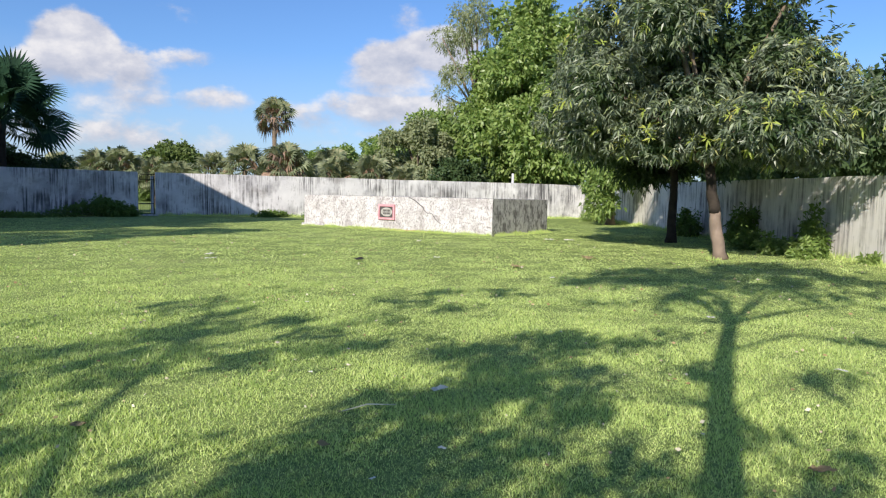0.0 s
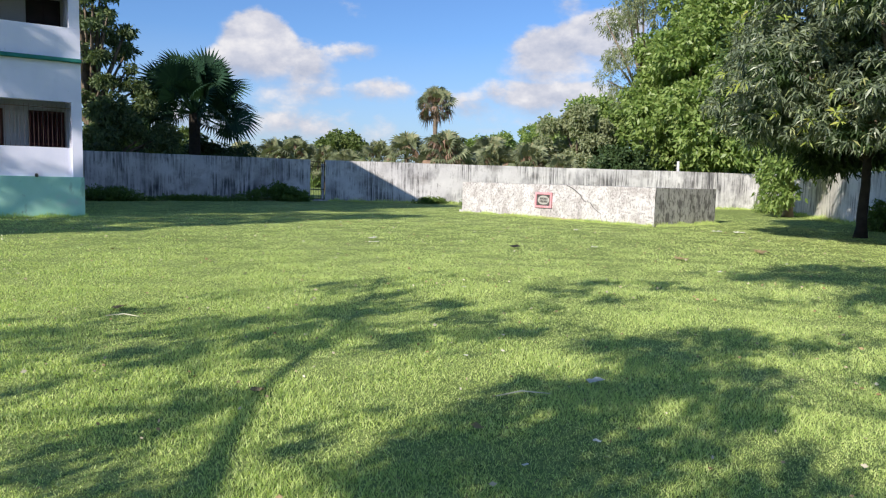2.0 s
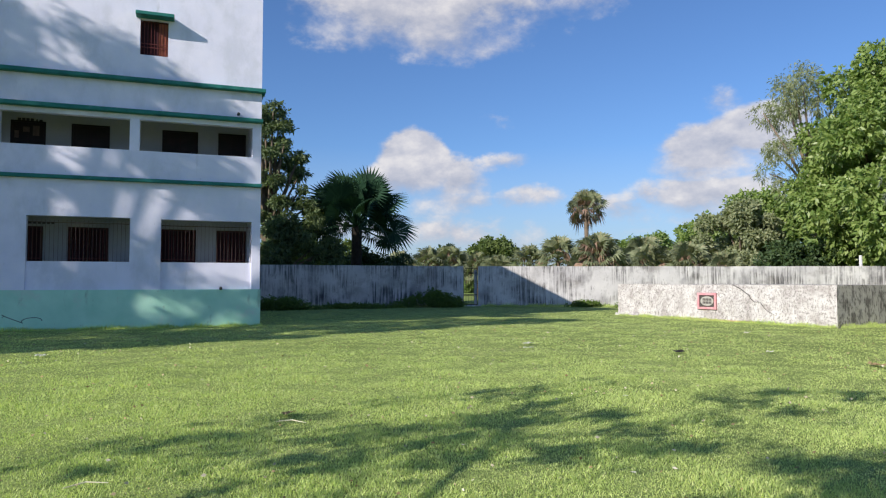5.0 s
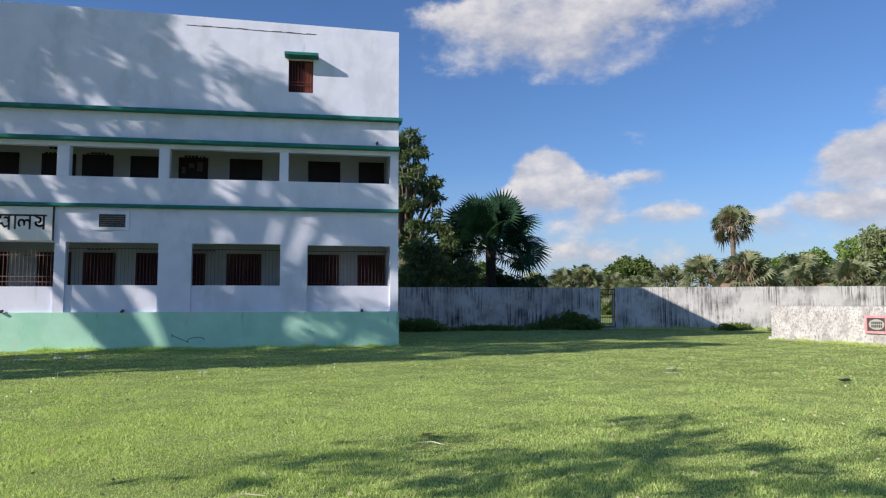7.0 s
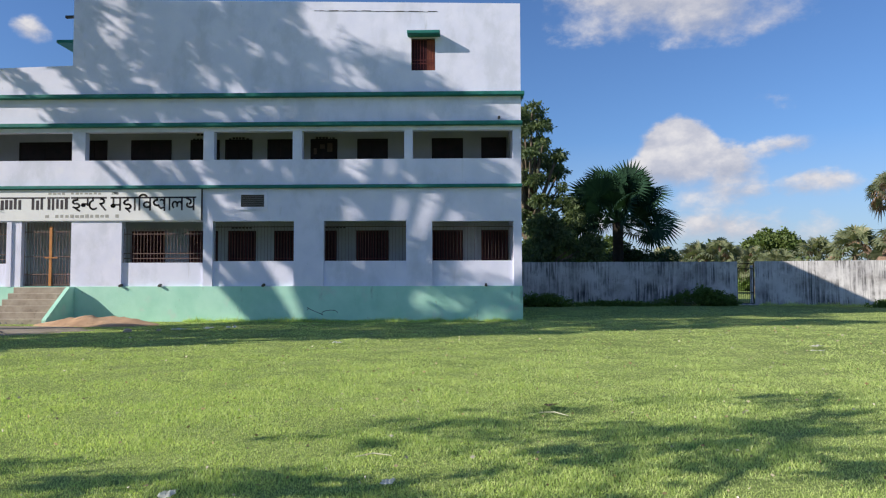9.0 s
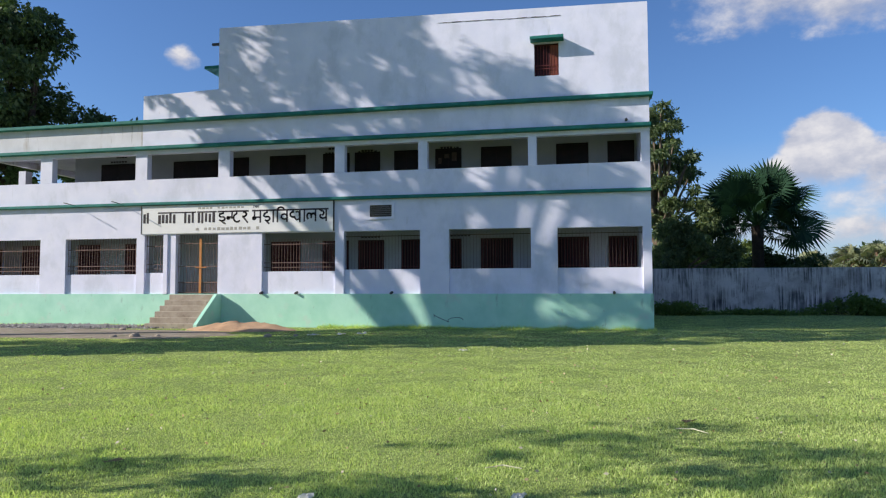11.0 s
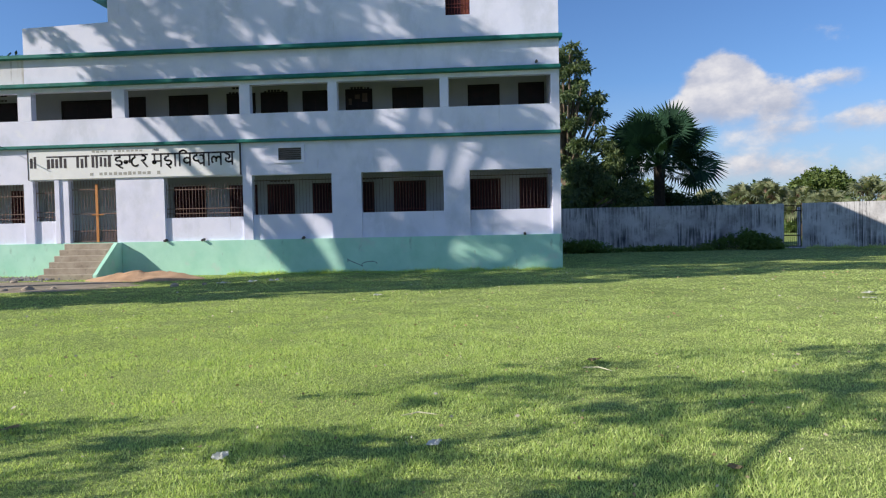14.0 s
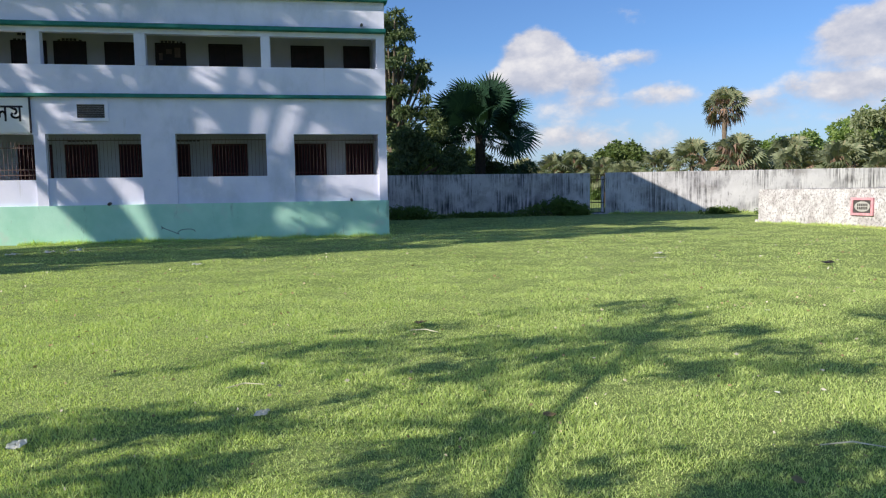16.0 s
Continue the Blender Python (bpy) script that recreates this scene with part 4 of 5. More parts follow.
def foliage(name, blobs, n, per, size, mat, parent, seed, droop=0.5, slim=0.25, shell=0.55, keep=None, whorl=False):
    """A crown of n twigs with per leaves each."""
    rng = np.random.default_rng(seed)
    c, d = crown_points(blobs, n, rng, shell)
    if keep is not None:
        m = keep(c)
        c, d = c[m], d[m]
    n = len(c)
    base = np.repeat(c, per, 0) + rng.normal(size=(n * per, 3)) * size * 0.35
    way = np.repeat(d, per, 0) * 0.55 + rng.normal(size=(n * per, 3)) * 0.75
    if whorl:
        p = np.cross(d, rng.normal(size=(n, 3)))
        p /= np.linalg.norm(p, axis=1)[:, None] + 1e-9
        q = np.cross(d, p)
        a = (np.arange(per) * 2.4)[None, :] + rng.uniform(0, 6.28, n)[:, None]
        way = (d[:, None] * 0.55 + p[:, None] * np.cos(a)[..., None] + q[:, None] * np.sin(a)[..., None]).reshape(-1, 3) + rng.normal(size=(n * per, 3)) * 0.15
        base = np.repeat(c, per, 0) + rng.normal(size=(n * per, 3)) * size * 0.08
    way[:, 2] -= droop * 0.5
    L = size * rng.uniform(0.65, 1.25, n * per)
    v, f = leaf_blades(base, way, L, L * slim * rng.uniform(0.8, 1.2, n * per), droop * 0.35, rng)
    return quick_mesh(name, v - np.array(parent.location, np.float32) if parent else v, f, mat, parent)


def limbs(parent, base, forks, mat, seed, r0=0.2):
    """The trunk of a tree and its limbs: base, then for each limb the points it passes."""
    rng = random.Random(seed)
    bm = bmesh.new()
    for pts, ra, rb in forks:
        fine, rad = [], []
        n = 4
        for i in range(len(pts) - 1):
            for k in range(n):
                t = k / n
                p = Vector(pts[i]).lerp(Vector(pts[i + 1]), t)
                if i or k:
                    p += Vector((rng.uniform(-1, 1), rng.uniform(-1, 1), 0)) * ra * 0.12
                fine.append(p)
        fine.append(Vector(pts[-1]))
        m = len(fine) - 1
        rad = [ra + (rb - ra) * i / m for i in range(m + 1)]
        if pts[0][2] <= 0.01:
            rad[0] *= 1.35
        tube(bm, [p - parent.location for p in fine], rad, 10)
    for f in bm.faces:
        f.smooth = True
    return part("trunk", bm, mat, parent)


def tree(label, base, trunk, blobs, n, per, size, leaf, bark, seed, droop=0.4, slim=0.4, shell=0.5, category="tree", keep=None, group="", r=0.25, twigs=6, name="tree"):
    """A broadleaf tree: a trunk up to the height trunk, limbs to its clumps, and a leafy crown."""
    g = empty(name, label, category, (base[0], base[1], 0), group)
    top = Vector((base[0], base[1], trunk))
    forks = [([(base[0], base[1], 0.0), (base[0] + 0.1, base[1], trunk * 0.55), tuple(top)], r, r * 0.72)]
    rng = random.Random(seed)
    for b in rng.sample(list(blobs), min(twigs, len(blobs))):
        e = Vector(b[:3])
        m = top.lerp(e, 0.5) + Vector((0, 0, 0.25))
        forks.append(([tuple(top - Vector((0, 0, 0.15))), tuple(m), tuple(e)], r * 0.5, r * 0.12))
    limbs(g, base, forks, M[bark], seed)
    foliage("crown", blobs, int(n * 0.6), per, size * 1.2, M[leaf], g, seed, droop, slim, shell, keep)
    return g


def clumps(c, spread, k, rad, seed, flat=0.8):
    """Clump ellipsoids scattered over a crown."""
    rng = random.Random(seed)
    out = []
    for _ in range(k):
        while True:
            p = [rng.uniform(-1, 1) for _ in range(3)]
            if 0.15 < sum(q * q for q in p) < 1:
                break
        r = rad * rng.uniform(0.7, 1.25)
        out.append((c[0] + p[0] * spread[0], c[1] + p[1] * spread[1], c[2] + p[2] * spread[2], r, r, r * flat))
    return out


def fan_mesh(name, c, n, radius, mat, parent, seed, segs=18, up=0.2, low=-0.5, petiole=0.5, blade=0.5, hang=0.25, join=0.55, twist=1.3, vary=0.15):
    """A crown of fan fronds round the point c (relative to the parent)."""
    rng = np.random.default_rng(seed)
    V, F, k = [], [], 0
    for i in range(n):
        az = i * 2.39996 + rng.uniform(-0.2, 0.2)
        el = low + (1.45 - low) * ((i + 0.5) / n) ** 0.8 + rng.uniform(-0.1, 0.1)
        d = np.array([math.cos(el) * math.cos(az), math.cos(el) * math.sin(az), math.sin(el) + up * 0.2])
        d /= np.linalg.norm(d)
        s = np.cross(d, (0, 0, 1.0))
        s /= np.linalg.norm(s) + 1e-9
        u = np.cross(s, d)
        tw = rng.uniform(-twist, twist)
        s, u = s * math.cos(tw) + u * math.sin(tw), u * math.cos(tw) - s * math.sin(tw)
        R = radius * rng.uniform(1.0 - vary, 1.1)
        hub = c + d * R * petiole
        # stalk
        w = 0.018 * radius
        V += [c + s * w, hub + s * w * 0.7, hub - s * w * 0.7, c - s * w]
        F.append((k, k + 1, k + 2, k + 3))
        k += 4
        for j in range(segs):
            a = (j - (segs - 1) / 2) / segs * 4.3
            q = d * math.cos(a) + s * math.sin(a)
            ln = R * blade * (0.78 + 0.22 * math.cos(a * 0.7)) * rng.uniform(0.92, 1.06)
            half = ln * math.tan(4.3 / segs / 2) * join * 1.04
            t = np.cross(q, u)
            mid = hub + q * ln * join + u * (0.06 * R + (0.012 if j % 2 else -0.012))
            tip = hub + q * ln - u * 0.02 * R
            tip[2] -= hang * ln * rng.uniform(0.5, 1.2)
            V += [hub, mid + t * half, tip, mid - t * half]
            F.append((k, k + 1, k + 2, k + 3))
            k += 4
    return quick_mesh(name, V, F, M[mat], parent)


def fan_palm(label, x, y, trunk, radius, n, leaf, seed, r=0.22, dead=0, segs=16, low=-0.6, group="", z0=0.0, petiole=0.5, blade=0.5, hang=0.25, twist=1.3, join=0.55, vary=0.15):
    g = empty("fan_palm", label, "palm tree", (x, y, z0), group)
    bm = bmesh.new()
    lean = 0.15 * math.sin(seed)
    tube(bm, [(0, 0, -0.2), (lean * 0.3, 0, trunk * 0.4), (lean, 0, trunk * 0.8), (lean, 0, trunk)], [r * 1.3, r, r * 0.9, r * 1.0], 10)
    part("trunk", bm, M["bark_dark" if leaf == "palm" else "bark"], g)
    fan_mesh("crown", np.array([lean, 0, trunk]), n, radius, leaf, g, seed, segs, low=low, petiole=petiole, blade=blade, hang=hang, twist=twist, join=join, vary=vary)
    if dead:
        fan_mesh("dry_fronds", np.array([lean, 0, trunk - 0.2]), dead, radius * 0.85, "dead", g, seed + 50, 12, low=-1.35, hang=0.7)
    return g


# mango tree in front of the wall, with a bare lower trunk
def mango():
    bx, by = 18.0, 7.4
    g = empty("mango_tree", "broad mango tree with drooping dark leaves and bare trunk", "tree", (bx, by, 0))
    top = Vector((bx - 0.25, by + 0.3, 2.5))
    blobs = clumps((18.5, 7.9, 6.0), (3.7, 3.7, 2.8), 46, 0.88, 11, 0.66)
    blobs += [(16.2, 5.6, 3.3, 1.2, 1.2, 0.7), (17.2, 9.6, 3.4, 1.3, 1.3, 0.75), (16.6, 7.7, 3.9, 1.3, 1.2, 0.8), (17.5, 5.2, 3.2, 1.4, 1.1, 0.7), (15.9, 9.9, 4.5, 1.1, 1.2, 0.9), (17.9, 4.0, 3.7, 0.9, 0.9, 0.6),
              (17.1, 7.1, 3.0, 0.9, 0.9, 0.5), (16.8, 8.6, 2.95, 0.9, 0.9, 0.5), (17.6, 6.2, 2.85, 0.8, 0.9, 0.45), (18.9, 5.6, 2.9, 1.0, 1.0, 0.5), (17.6, 12.0, 4.0, 1.1, 1.1, 1.0), (18.3, 11.4, 5.6, 1.2, 1.2, 1.1), (16.9, 11.0, 3.3, 0.9, 0.9, 0.6), (18.6, 5.7, 4.3, 1.2, 1.2, 0.9)]
    blobs = [b for b in blobs if b[1] - b[4] * 0.6 > 0.25 * b[0] or b[2] < 4.6]
    forks = [([(bx, by, 0), (bx - 0.1, by + 0.1, 0.9), (bx - 0.2, by + 0.2, 1.7), tuple(top)], 0.165, 0.12)]
    rng = random.Random(5)
    for b in rng.sample(blobs, 12):
        e = Vector(b[:3])
        forks.append(([tuple(top - Vector((0, 0, 0.1))), tuple(top.lerp(e, 0.5) + Vector((0, 0, 0.2))), tuple(e)], 0.10, 0.025))
    limbs(g, (bx, by), forks[1:], M["bark"], 4)
    stem = [Vector(p) for p in forks[0][0]]
    tagged(limbs(g, (bx, by), [([tuple(stem[0]), tuple(stem[1]), tuple(stem[1].lerp(stem[2], 0.45))], 0.165, 0.14)], M["bark_pale"], 6), "bare pale brown foot of the trunk")
    tagged(limbs(g, (bx, by), [([tuple(stem[1].lerp(stem[2], 0.42)), tuple(stem[2]), tuple(stem[3])], 0.15, 0.12)], M["bark_dark"], 7), "dark rough upper trunk")
    foliage("crown", blobs, 8200, 11, 0.20, M["mango"], g, 21, droop=0.6, slim=0.2, shell=0.72, whorl=True)
    # inner leaves are coloured darker than the crown to paint its shaded hollows
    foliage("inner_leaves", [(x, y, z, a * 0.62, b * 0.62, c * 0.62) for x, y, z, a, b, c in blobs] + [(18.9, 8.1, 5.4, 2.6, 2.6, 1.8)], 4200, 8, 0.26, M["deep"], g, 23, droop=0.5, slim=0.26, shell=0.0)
    foliage("young_leaves", blobs, 400, 9, 0.20, M["young"], g, 22, droop=0.5, slim=0.22, shell=0.95, whorl=True)


mango()
# its dark leaf and bark colours hold the shade it stands in
tree("dark leaning tree standing in the shade by the wall", (23.5, 11.5), 2.6, clumps((24.0, 12.2, 4.8), (3.6, 3.6, 2.3), 32, 1.15, 31), 6400, 9, 0.26, "deep", "bark_dark", 32, 0.6, 0.24, r=0.17)
tree("small pale trunked tree wrapped in climbing leaves", (36.0, 21.5), 2.6, [(34.7, 21.3, 1.4, 0.9, 0.9, 1.1), (35.0, 21.9, 2.3, 0.8, 0.8, 0.7), (35.6, 20.6, 3.4, 1.8, 1.8, 1.2), (36.4, 22.4, 4.6, 2.0, 2.0, 1.6), (34.2, 20.0, 3.0, 1.3, 1.3, 0.8)], 1500, 9, 0.26, "green", "bark_pale", 33, 0.5, 0.4)
# trees behind the right hand wall
tree("tall bright green tree behind the boundary wall", (44.0, 34.5), 5.0, clumps((43.4, 33.0, 9.6), (3.7, 5.0, 7.2), 64, 1.65, 41, 0.75), 11000, 10, 0.33, "green", "bark", 42, 0.4, 0.5, r=0.4)
tree("bright green tree behind the boundary wall", (47.5, 31.5), 4.0, clumps((47.0, 30.6, 7.0), (3.4, 4.0, 4.6), 28, 1.8, 43, 0.8), 5600, 10, 0.33, "green", "bark", 44, 0.4, 0.5, r=0.35)
tree("tall thin grey green eucalyptus", (44.5, 39.5), 8.0, clumps((43.6, 39.2, 13.0), (3.4, 3.6, 5.2), 34, 0.95, 45, 0.9), 2600, 8, 0.26, "pale", "bark_pale", 46, 0.9, 0.22, r=0.3, twigs=14)
tree("grey green tree beyond the wall", (42.5, 45.0), 3.5, clumps((41.6, 43.8, 4.8), (3.8, 3.4, 2.8), 44, 0.8, 47), 5200, 9, 0.26, "pale", "bark", 48, 0.4, 0.5)
# the next three have the shade under the mango darkened into their leaves
tree("dense dark tree behind the wall", (35.5, 8.5), 3.0, clumps((35.0, 8.2, 4.4), (4.2, 4.0, 2.0), 30, 1.8, 49), 4200, 9, 0.30, "deep", "bark", 50, 0.5, 0.45, r=0.35)
tree("dense dark tree behind the wall", (30.5, 1.5), 4.0, clumps((30.0, 1.0, 4.2), (3.4, 3.0, 2.4), 22, 1.6, 51), 3400, 9, 0.30, "deep", "bark", 52, 0.5, 0.45, r=0.35)
tree("dark undergrowth tree behind the wall", (40.0, 15.5), 3.0, clumps((40.0, 15.6, 4.4), (4.2, 4.0, 2.6), 22, 1.7, 53), 3000, 9, 0.30, "deep", "bark", 54, 0.5, 0.45)
tree("tall green feathery tree behind the boundary wall", (39.0, 4.4), 4.0, clumps((38.2, 4.6, 8.2), (2.6, 2.4, 4.2), 18, 1.5, 55), 2600, 9, 0.34, "green", "bark", 56, 0.4, 0.45, r=0.3)
tree("low dark scrub tree close behind the boundary wall", (43.0, 38.5), 1.2, clumps((42.5, 38.0, 2.9), (4.4, 2.2, 1.4), 30, 0.9, 57), 3000, 9, 0.24, "deep", "bark", 58, 0.4, 0.5)
# palms and scrub beyond the far wall
fan_palm("dark green fan palm with a full round crown", 10.1, 43.9, 5.1, 4.0, 58, "palm", 3, 0.36, segs=28, low=-0.45, petiole=0.56, blade=0.4, hang=0.08, twist=1.4, join=0.6, vary=0.4)
fan_palm("tall fan palm with a small ragged crown", 32.8, 52.6, 7.9, 2.1, 40, "fan", 5, 0.2, dead=18, segs=14, low=-0.8, petiole=0.58, blade=0.38)
PALMS = ((24.4, 70.9, 3.4, 2.5), (26.6, 70.2, 3.6, 2.6), (21.5, 72.0, 3.0, 2.4), (29.0, 68.5, 3.0, 2.3), (28.2, 55.2, 3.0, 2.3), (29.6, 52.4, 3.5, 2.5), (31.3, 48.8, 3.6, 2.6), (33.4, 50.5, 3.2, 2.2), (36.9, 49.8, 3.5, 2.5), (35.0, 47.0, 2.8, 2.2), (36.9, 44.7, 2.9, 2.3), (39.0, 45.5, 2.8, 2.3), (26.5, 58.0, 2.5, 1.9), (18.0, 72.0, 2.8, 2.2), (38.3, 42.0, 2.4, 1.8))
for i, (x, y, h, r) in enumerate(PALMS):
    fan_palm("grey green young fan palm in the scrub beyond the wall", x, y, h * 0.94, r * 1.02, 58, "fan", 60 + i, 0.2, dead=26 if i in (6, 7) else 5, segs=13, low=-1.0, petiole=0.6, blade=0.36, group="fan palms beyond the wall")
SCRUB = ((32.6, 73.0, 4.2, 3.4, "dgreen"), (51.0, 68.0, 4.8, 4.5, "green"), (13.0, 78.0, 3.2, 5.0, "dgreen"), (5.0, 76.0, 3.2, 5.0, "dgreen"), (46.0, 52.0, 5.4, 4.2, "green"), (42.5, 60.0, 3.4, 3.4, "dgreen"), (47.5, 46.0, 6.6, 4.2, "green"), (0.5, 62.0, 5.0, 5.0, "deep"), (10.0, 66.0, 4.2, 5.0, "dgreen"))
for i, (x, y, h, r, m) in enumerate(SCRUB):
    tree("round green tree in the scrub beyond the wall", (x, y), h * 0.4, clumps((x, y, h), (r * 0.9, r * 0.9, h * 0.42), 30, r * 0.26, 80 + i), 3600, 8, 0.3, m, "bark", 100 + i, 0.3, 0.55, group="trees beyond the wall")


def far_scrub():
    """The woods on the horizon."""
    rng = np.random.default_rng(9)
    n = 42000
    az = np.radians(rng.uniform(-60, 100, n))
    d = rng.uniform(105, 150, n)
    h = 4.6 + 0.9 * np.sin(az * 23) + 0.8 * np.sin(az * 57 + 1) + 0.5 * np.sin(az * 131)
    z = h * rng.random(n) ** 0.6
    p = np.stack([np.sin(az) * d, np.cos(az) * d, z], 1)
    L = rng.uniform(0.6, 1.2, n)
    v, f = leaf_blades(p, rng.normal(size=(n, 3)), L, L * 0.6, 0.2, rng)
    tagged(quick_mesh("distant_woods", v, f, M["dgreen"]), "distant line of dark green woods", "woods", kind="stuff")


far_scrub()
# the tree behind the school's corner: an open crown that narrows upwards
def corner_clumps():
    rng, out = random.Random(92), []
    while len(out) < 64:
        z = rng.uniform(3.2, 13.4)
        reach = 8.9 - 0.42 * (z - 3.2)
        x = rng.uniform(2.8, reach)
        y = 44.2 + rng.uniform(-1.3, 1.3)
        if noise.noise((x * 0.7, y * 0.5, z * 0.7)) > 0.16:
            continue
        r = rng.uniform(0.3, 0.62)
        out.append((x, y, z, r * 1.2, r, r * 0.6))
    return out


tree("tall tree behind the school corner with sparse grey green leaves", (4.6, 45.0), 4.0, corner_clumps(), 3800, 8, 0.21, "corner", "bark", 92, 0.5, 0.42, r=0.3, twigs=36, shell=0.2)
tree("yellowish bush tree behind the school corner", (5.2, 42.6), 1.6, clumps((6.0, 42.6, 3.6), (2.6, 1.4, 2.2), 34, 0.55, 93, 0.9), 2600, 9, 0.2, "corner", "bark", 94, 0.4, 0.45)
# leaf colour darkened for the shaded wood at this spot
tree("dense green bushy tree beyond the wall", (13.5, 46.5), 1.6, clumps((12.0, 47.0, 2.2), (4.2, 1.5, 1.1), 30, 0.7, 95, 0.9), 2600, 9, 0.22, "deep", "bark", 96, 0.4, 0.45)
# the great dark tree behind the school's far end, shade in its leaf colour
tree("large dark tree rising behind the school", (-38.0, 41.0), 8.0, clumps((-40.4, 38.5, 15.5), (5.6, 5.0, 7.4), 80, 1.6, 97, 0.75), 11500, 10, 0.30, "deep", "bark_dark", 98, 0.4, 0.5, r=0.5, twigs=14)
tree("dark green tree behind the school roof", (-33.0, 43.5), 5.0, clumps((-33.2, 42.8, 10.8), (2.6, 2.6, 2.6), 22, 1.4, 99, 0.8), 3800, 10, 0.30, "deep", "bark_dark", 103, 0.4, 0.5, r=0.35)

tree("dark green bushy tree behind the far end of the school", (-32.0, 46.0), 2.5, clumps((-32.5, 45.5, 6.0), (4.5, 2.2, 3.4), 40, 1.0, 105, 0.85), 4200, 9, 0.28, "deep", "bark", 107, 0.4, 0.5, r=0.25)

# trees that stand behind the walker and shade lawn and front
def outside(c):
    """Leaves stay above and behind the walker."""
    return (c[:, 1] < 0.4) | (c[:, 2] > 2.2 + 0.62 * np.hypot(c[:, 0], c[:, 1])) | (c[:, 0] < -1.35 * c[:, 1] - 2.5)


def up_sun(x, y, h):
    """The place at height h whose shadow falls on the lawn at x, y."""
    k = h / math.tan(SUN_EL)
    return x - SUN_DIR[0] * k, y - SUN_DIR[1] * k, h


# clumps of the shade tree: where their shadow lies, radius, height
LIMB_CLUMPS = [(3.9, 8.6, 0.42, 7.0), (4.8, 9.1, 0.5, 7.2), (5.7, 9.8, 0.42, 7.6), (2.5, 8.6, 0.26, 6.8), (2.8, 7.1, 0.36, 6.2), (3.6, 7.1, 0.5, 6.4), (4.4, 6.8, 0.36, 6.4),
               (1.6, 7.0, 0.4, 6.0), (0.4, 7.4, 0.42, 6.2), (1.1, 8.0, 0.3, 6.6), (0.1, 6.6, 0.36, 5.8), (1.0, 6.0, 0.32, 5.4), (1.7, 6.2, 0.28, 5.4), (2.3, 6.3, 0.26, 5.6),
               (-0.5, 7.2, 0.26, 6.0), (-1.3, 6.8, 0.22, 5.8), (3.3, 5.5, 0.34, 5.4), (4.1, 5.6, 0.42, 5.8), (4.9, 5.2, 0.3, 5.8), (4.3, 6.1, 0.22, 6.0), (2.1, 5.6, 0.26, 5.2), (3.0, 6.3, 0.3, 5.8), (4.1, 7.9, 0.36, 6.6)]
LOW_CLUMPS = [(1.0, 4.8, 0.26, 4.6), (0.4, 4.35, 0.3, 4.4), (0.4, 3.5, 0.34, 4.0), (0.75, 4.2, 0.24, 4.2), (-0.9, 4.9, 0.36, 4.6), (-1.7, 5.1, 0.42, 4.8), (-2.4, 5.0, 0.36, 4.8),
              (-1.5, 4.1, 0.36, 4.4), (-0.8, 4.0, 0.26, 4.2), (-3.4, 5.2, 0.4, 5.0), (-4.2, 5.4, 0.44, 5.2), (-3.3, 4.2, 0.46, 4.8), (0.2, 5.3, 0.2, 4.8)]
MASS_CLUMPS = [(1.9, 3.1, 0.42, 4.4), (2.6, 3.2, 0.5, 4.6), (2.2, 2.5, 0.4, 4.4), (3.1, 2.7, 0.5, 4.8), (3.4, 3.6, 0.45, 5.0), (4.0, 3.2, 0.5, 5.2), (4.5, 3.8, 0.45, 5.4), (5.1, 3.4, 0.4, 5.6),
               (5.4, 4.2, 0.42, 5.8), (6.2, 4.2, 0.4, 6.0), (5.0, 4.5, 0.3, 5.8), (3.4, 1.75, 0.34, 4.6), (2.8, 1.5, 0.4, 4.4), (4.3, 2.75, 0.26, 5.2), (6.7, 3.7, 0.32, 6.2),
               (7.4, 3.6, 0.3, 6.6), (6.0, 2.6, 0.2, 6.0), (6.7, 1.7, 0.24, 6.4), (4.7, 1.6, 0.24, 5.4), (4.3, 0.9, 0.36, 5.0), (3.6, 0.8, 0.3, 4.8)]
TOP_CLUMPS = [(11.2, 6.9, 0.6, 8.6), (12.4, 6.6, 0.7, 8.8), (13.5, 7.1, 0.7, 9.2), (14.6, 6.4, 0.8, 9.4), (15.9, 6.2, 0.7, 9.8), (13.2, 5.7, 0.7, 9.0), (14.8, 5.0, 0.8, 9.4), (16.3, 4.6, 0.7, 9.8),
              (11.9, 5.2, 0.5, 8.6), (13.0, 4.4, 0.6, 8.8), (14.6, 3.7, 0.6, 9.2), (12.3, 3.1, 0.45, 8.6), (10.7, 4.7, 0.4, 8.2), (9.6, 4.8, 0.3, 7.8), (7.7, 7.6, 0.36, 7.4),
              (8.5, 7.0, 0.36, 7.6), (7.0, 6.4, 0.34, 7.0), (5.6, 6.4, 0.26, 6.6), (6.7, 7.4, 0.26, 7.0), (8.8, 1.9, 0.3, 7.0), (8.9, 5.4, 0.24, 7.6), (17.2, 5.6, 0.6, 10.0)]


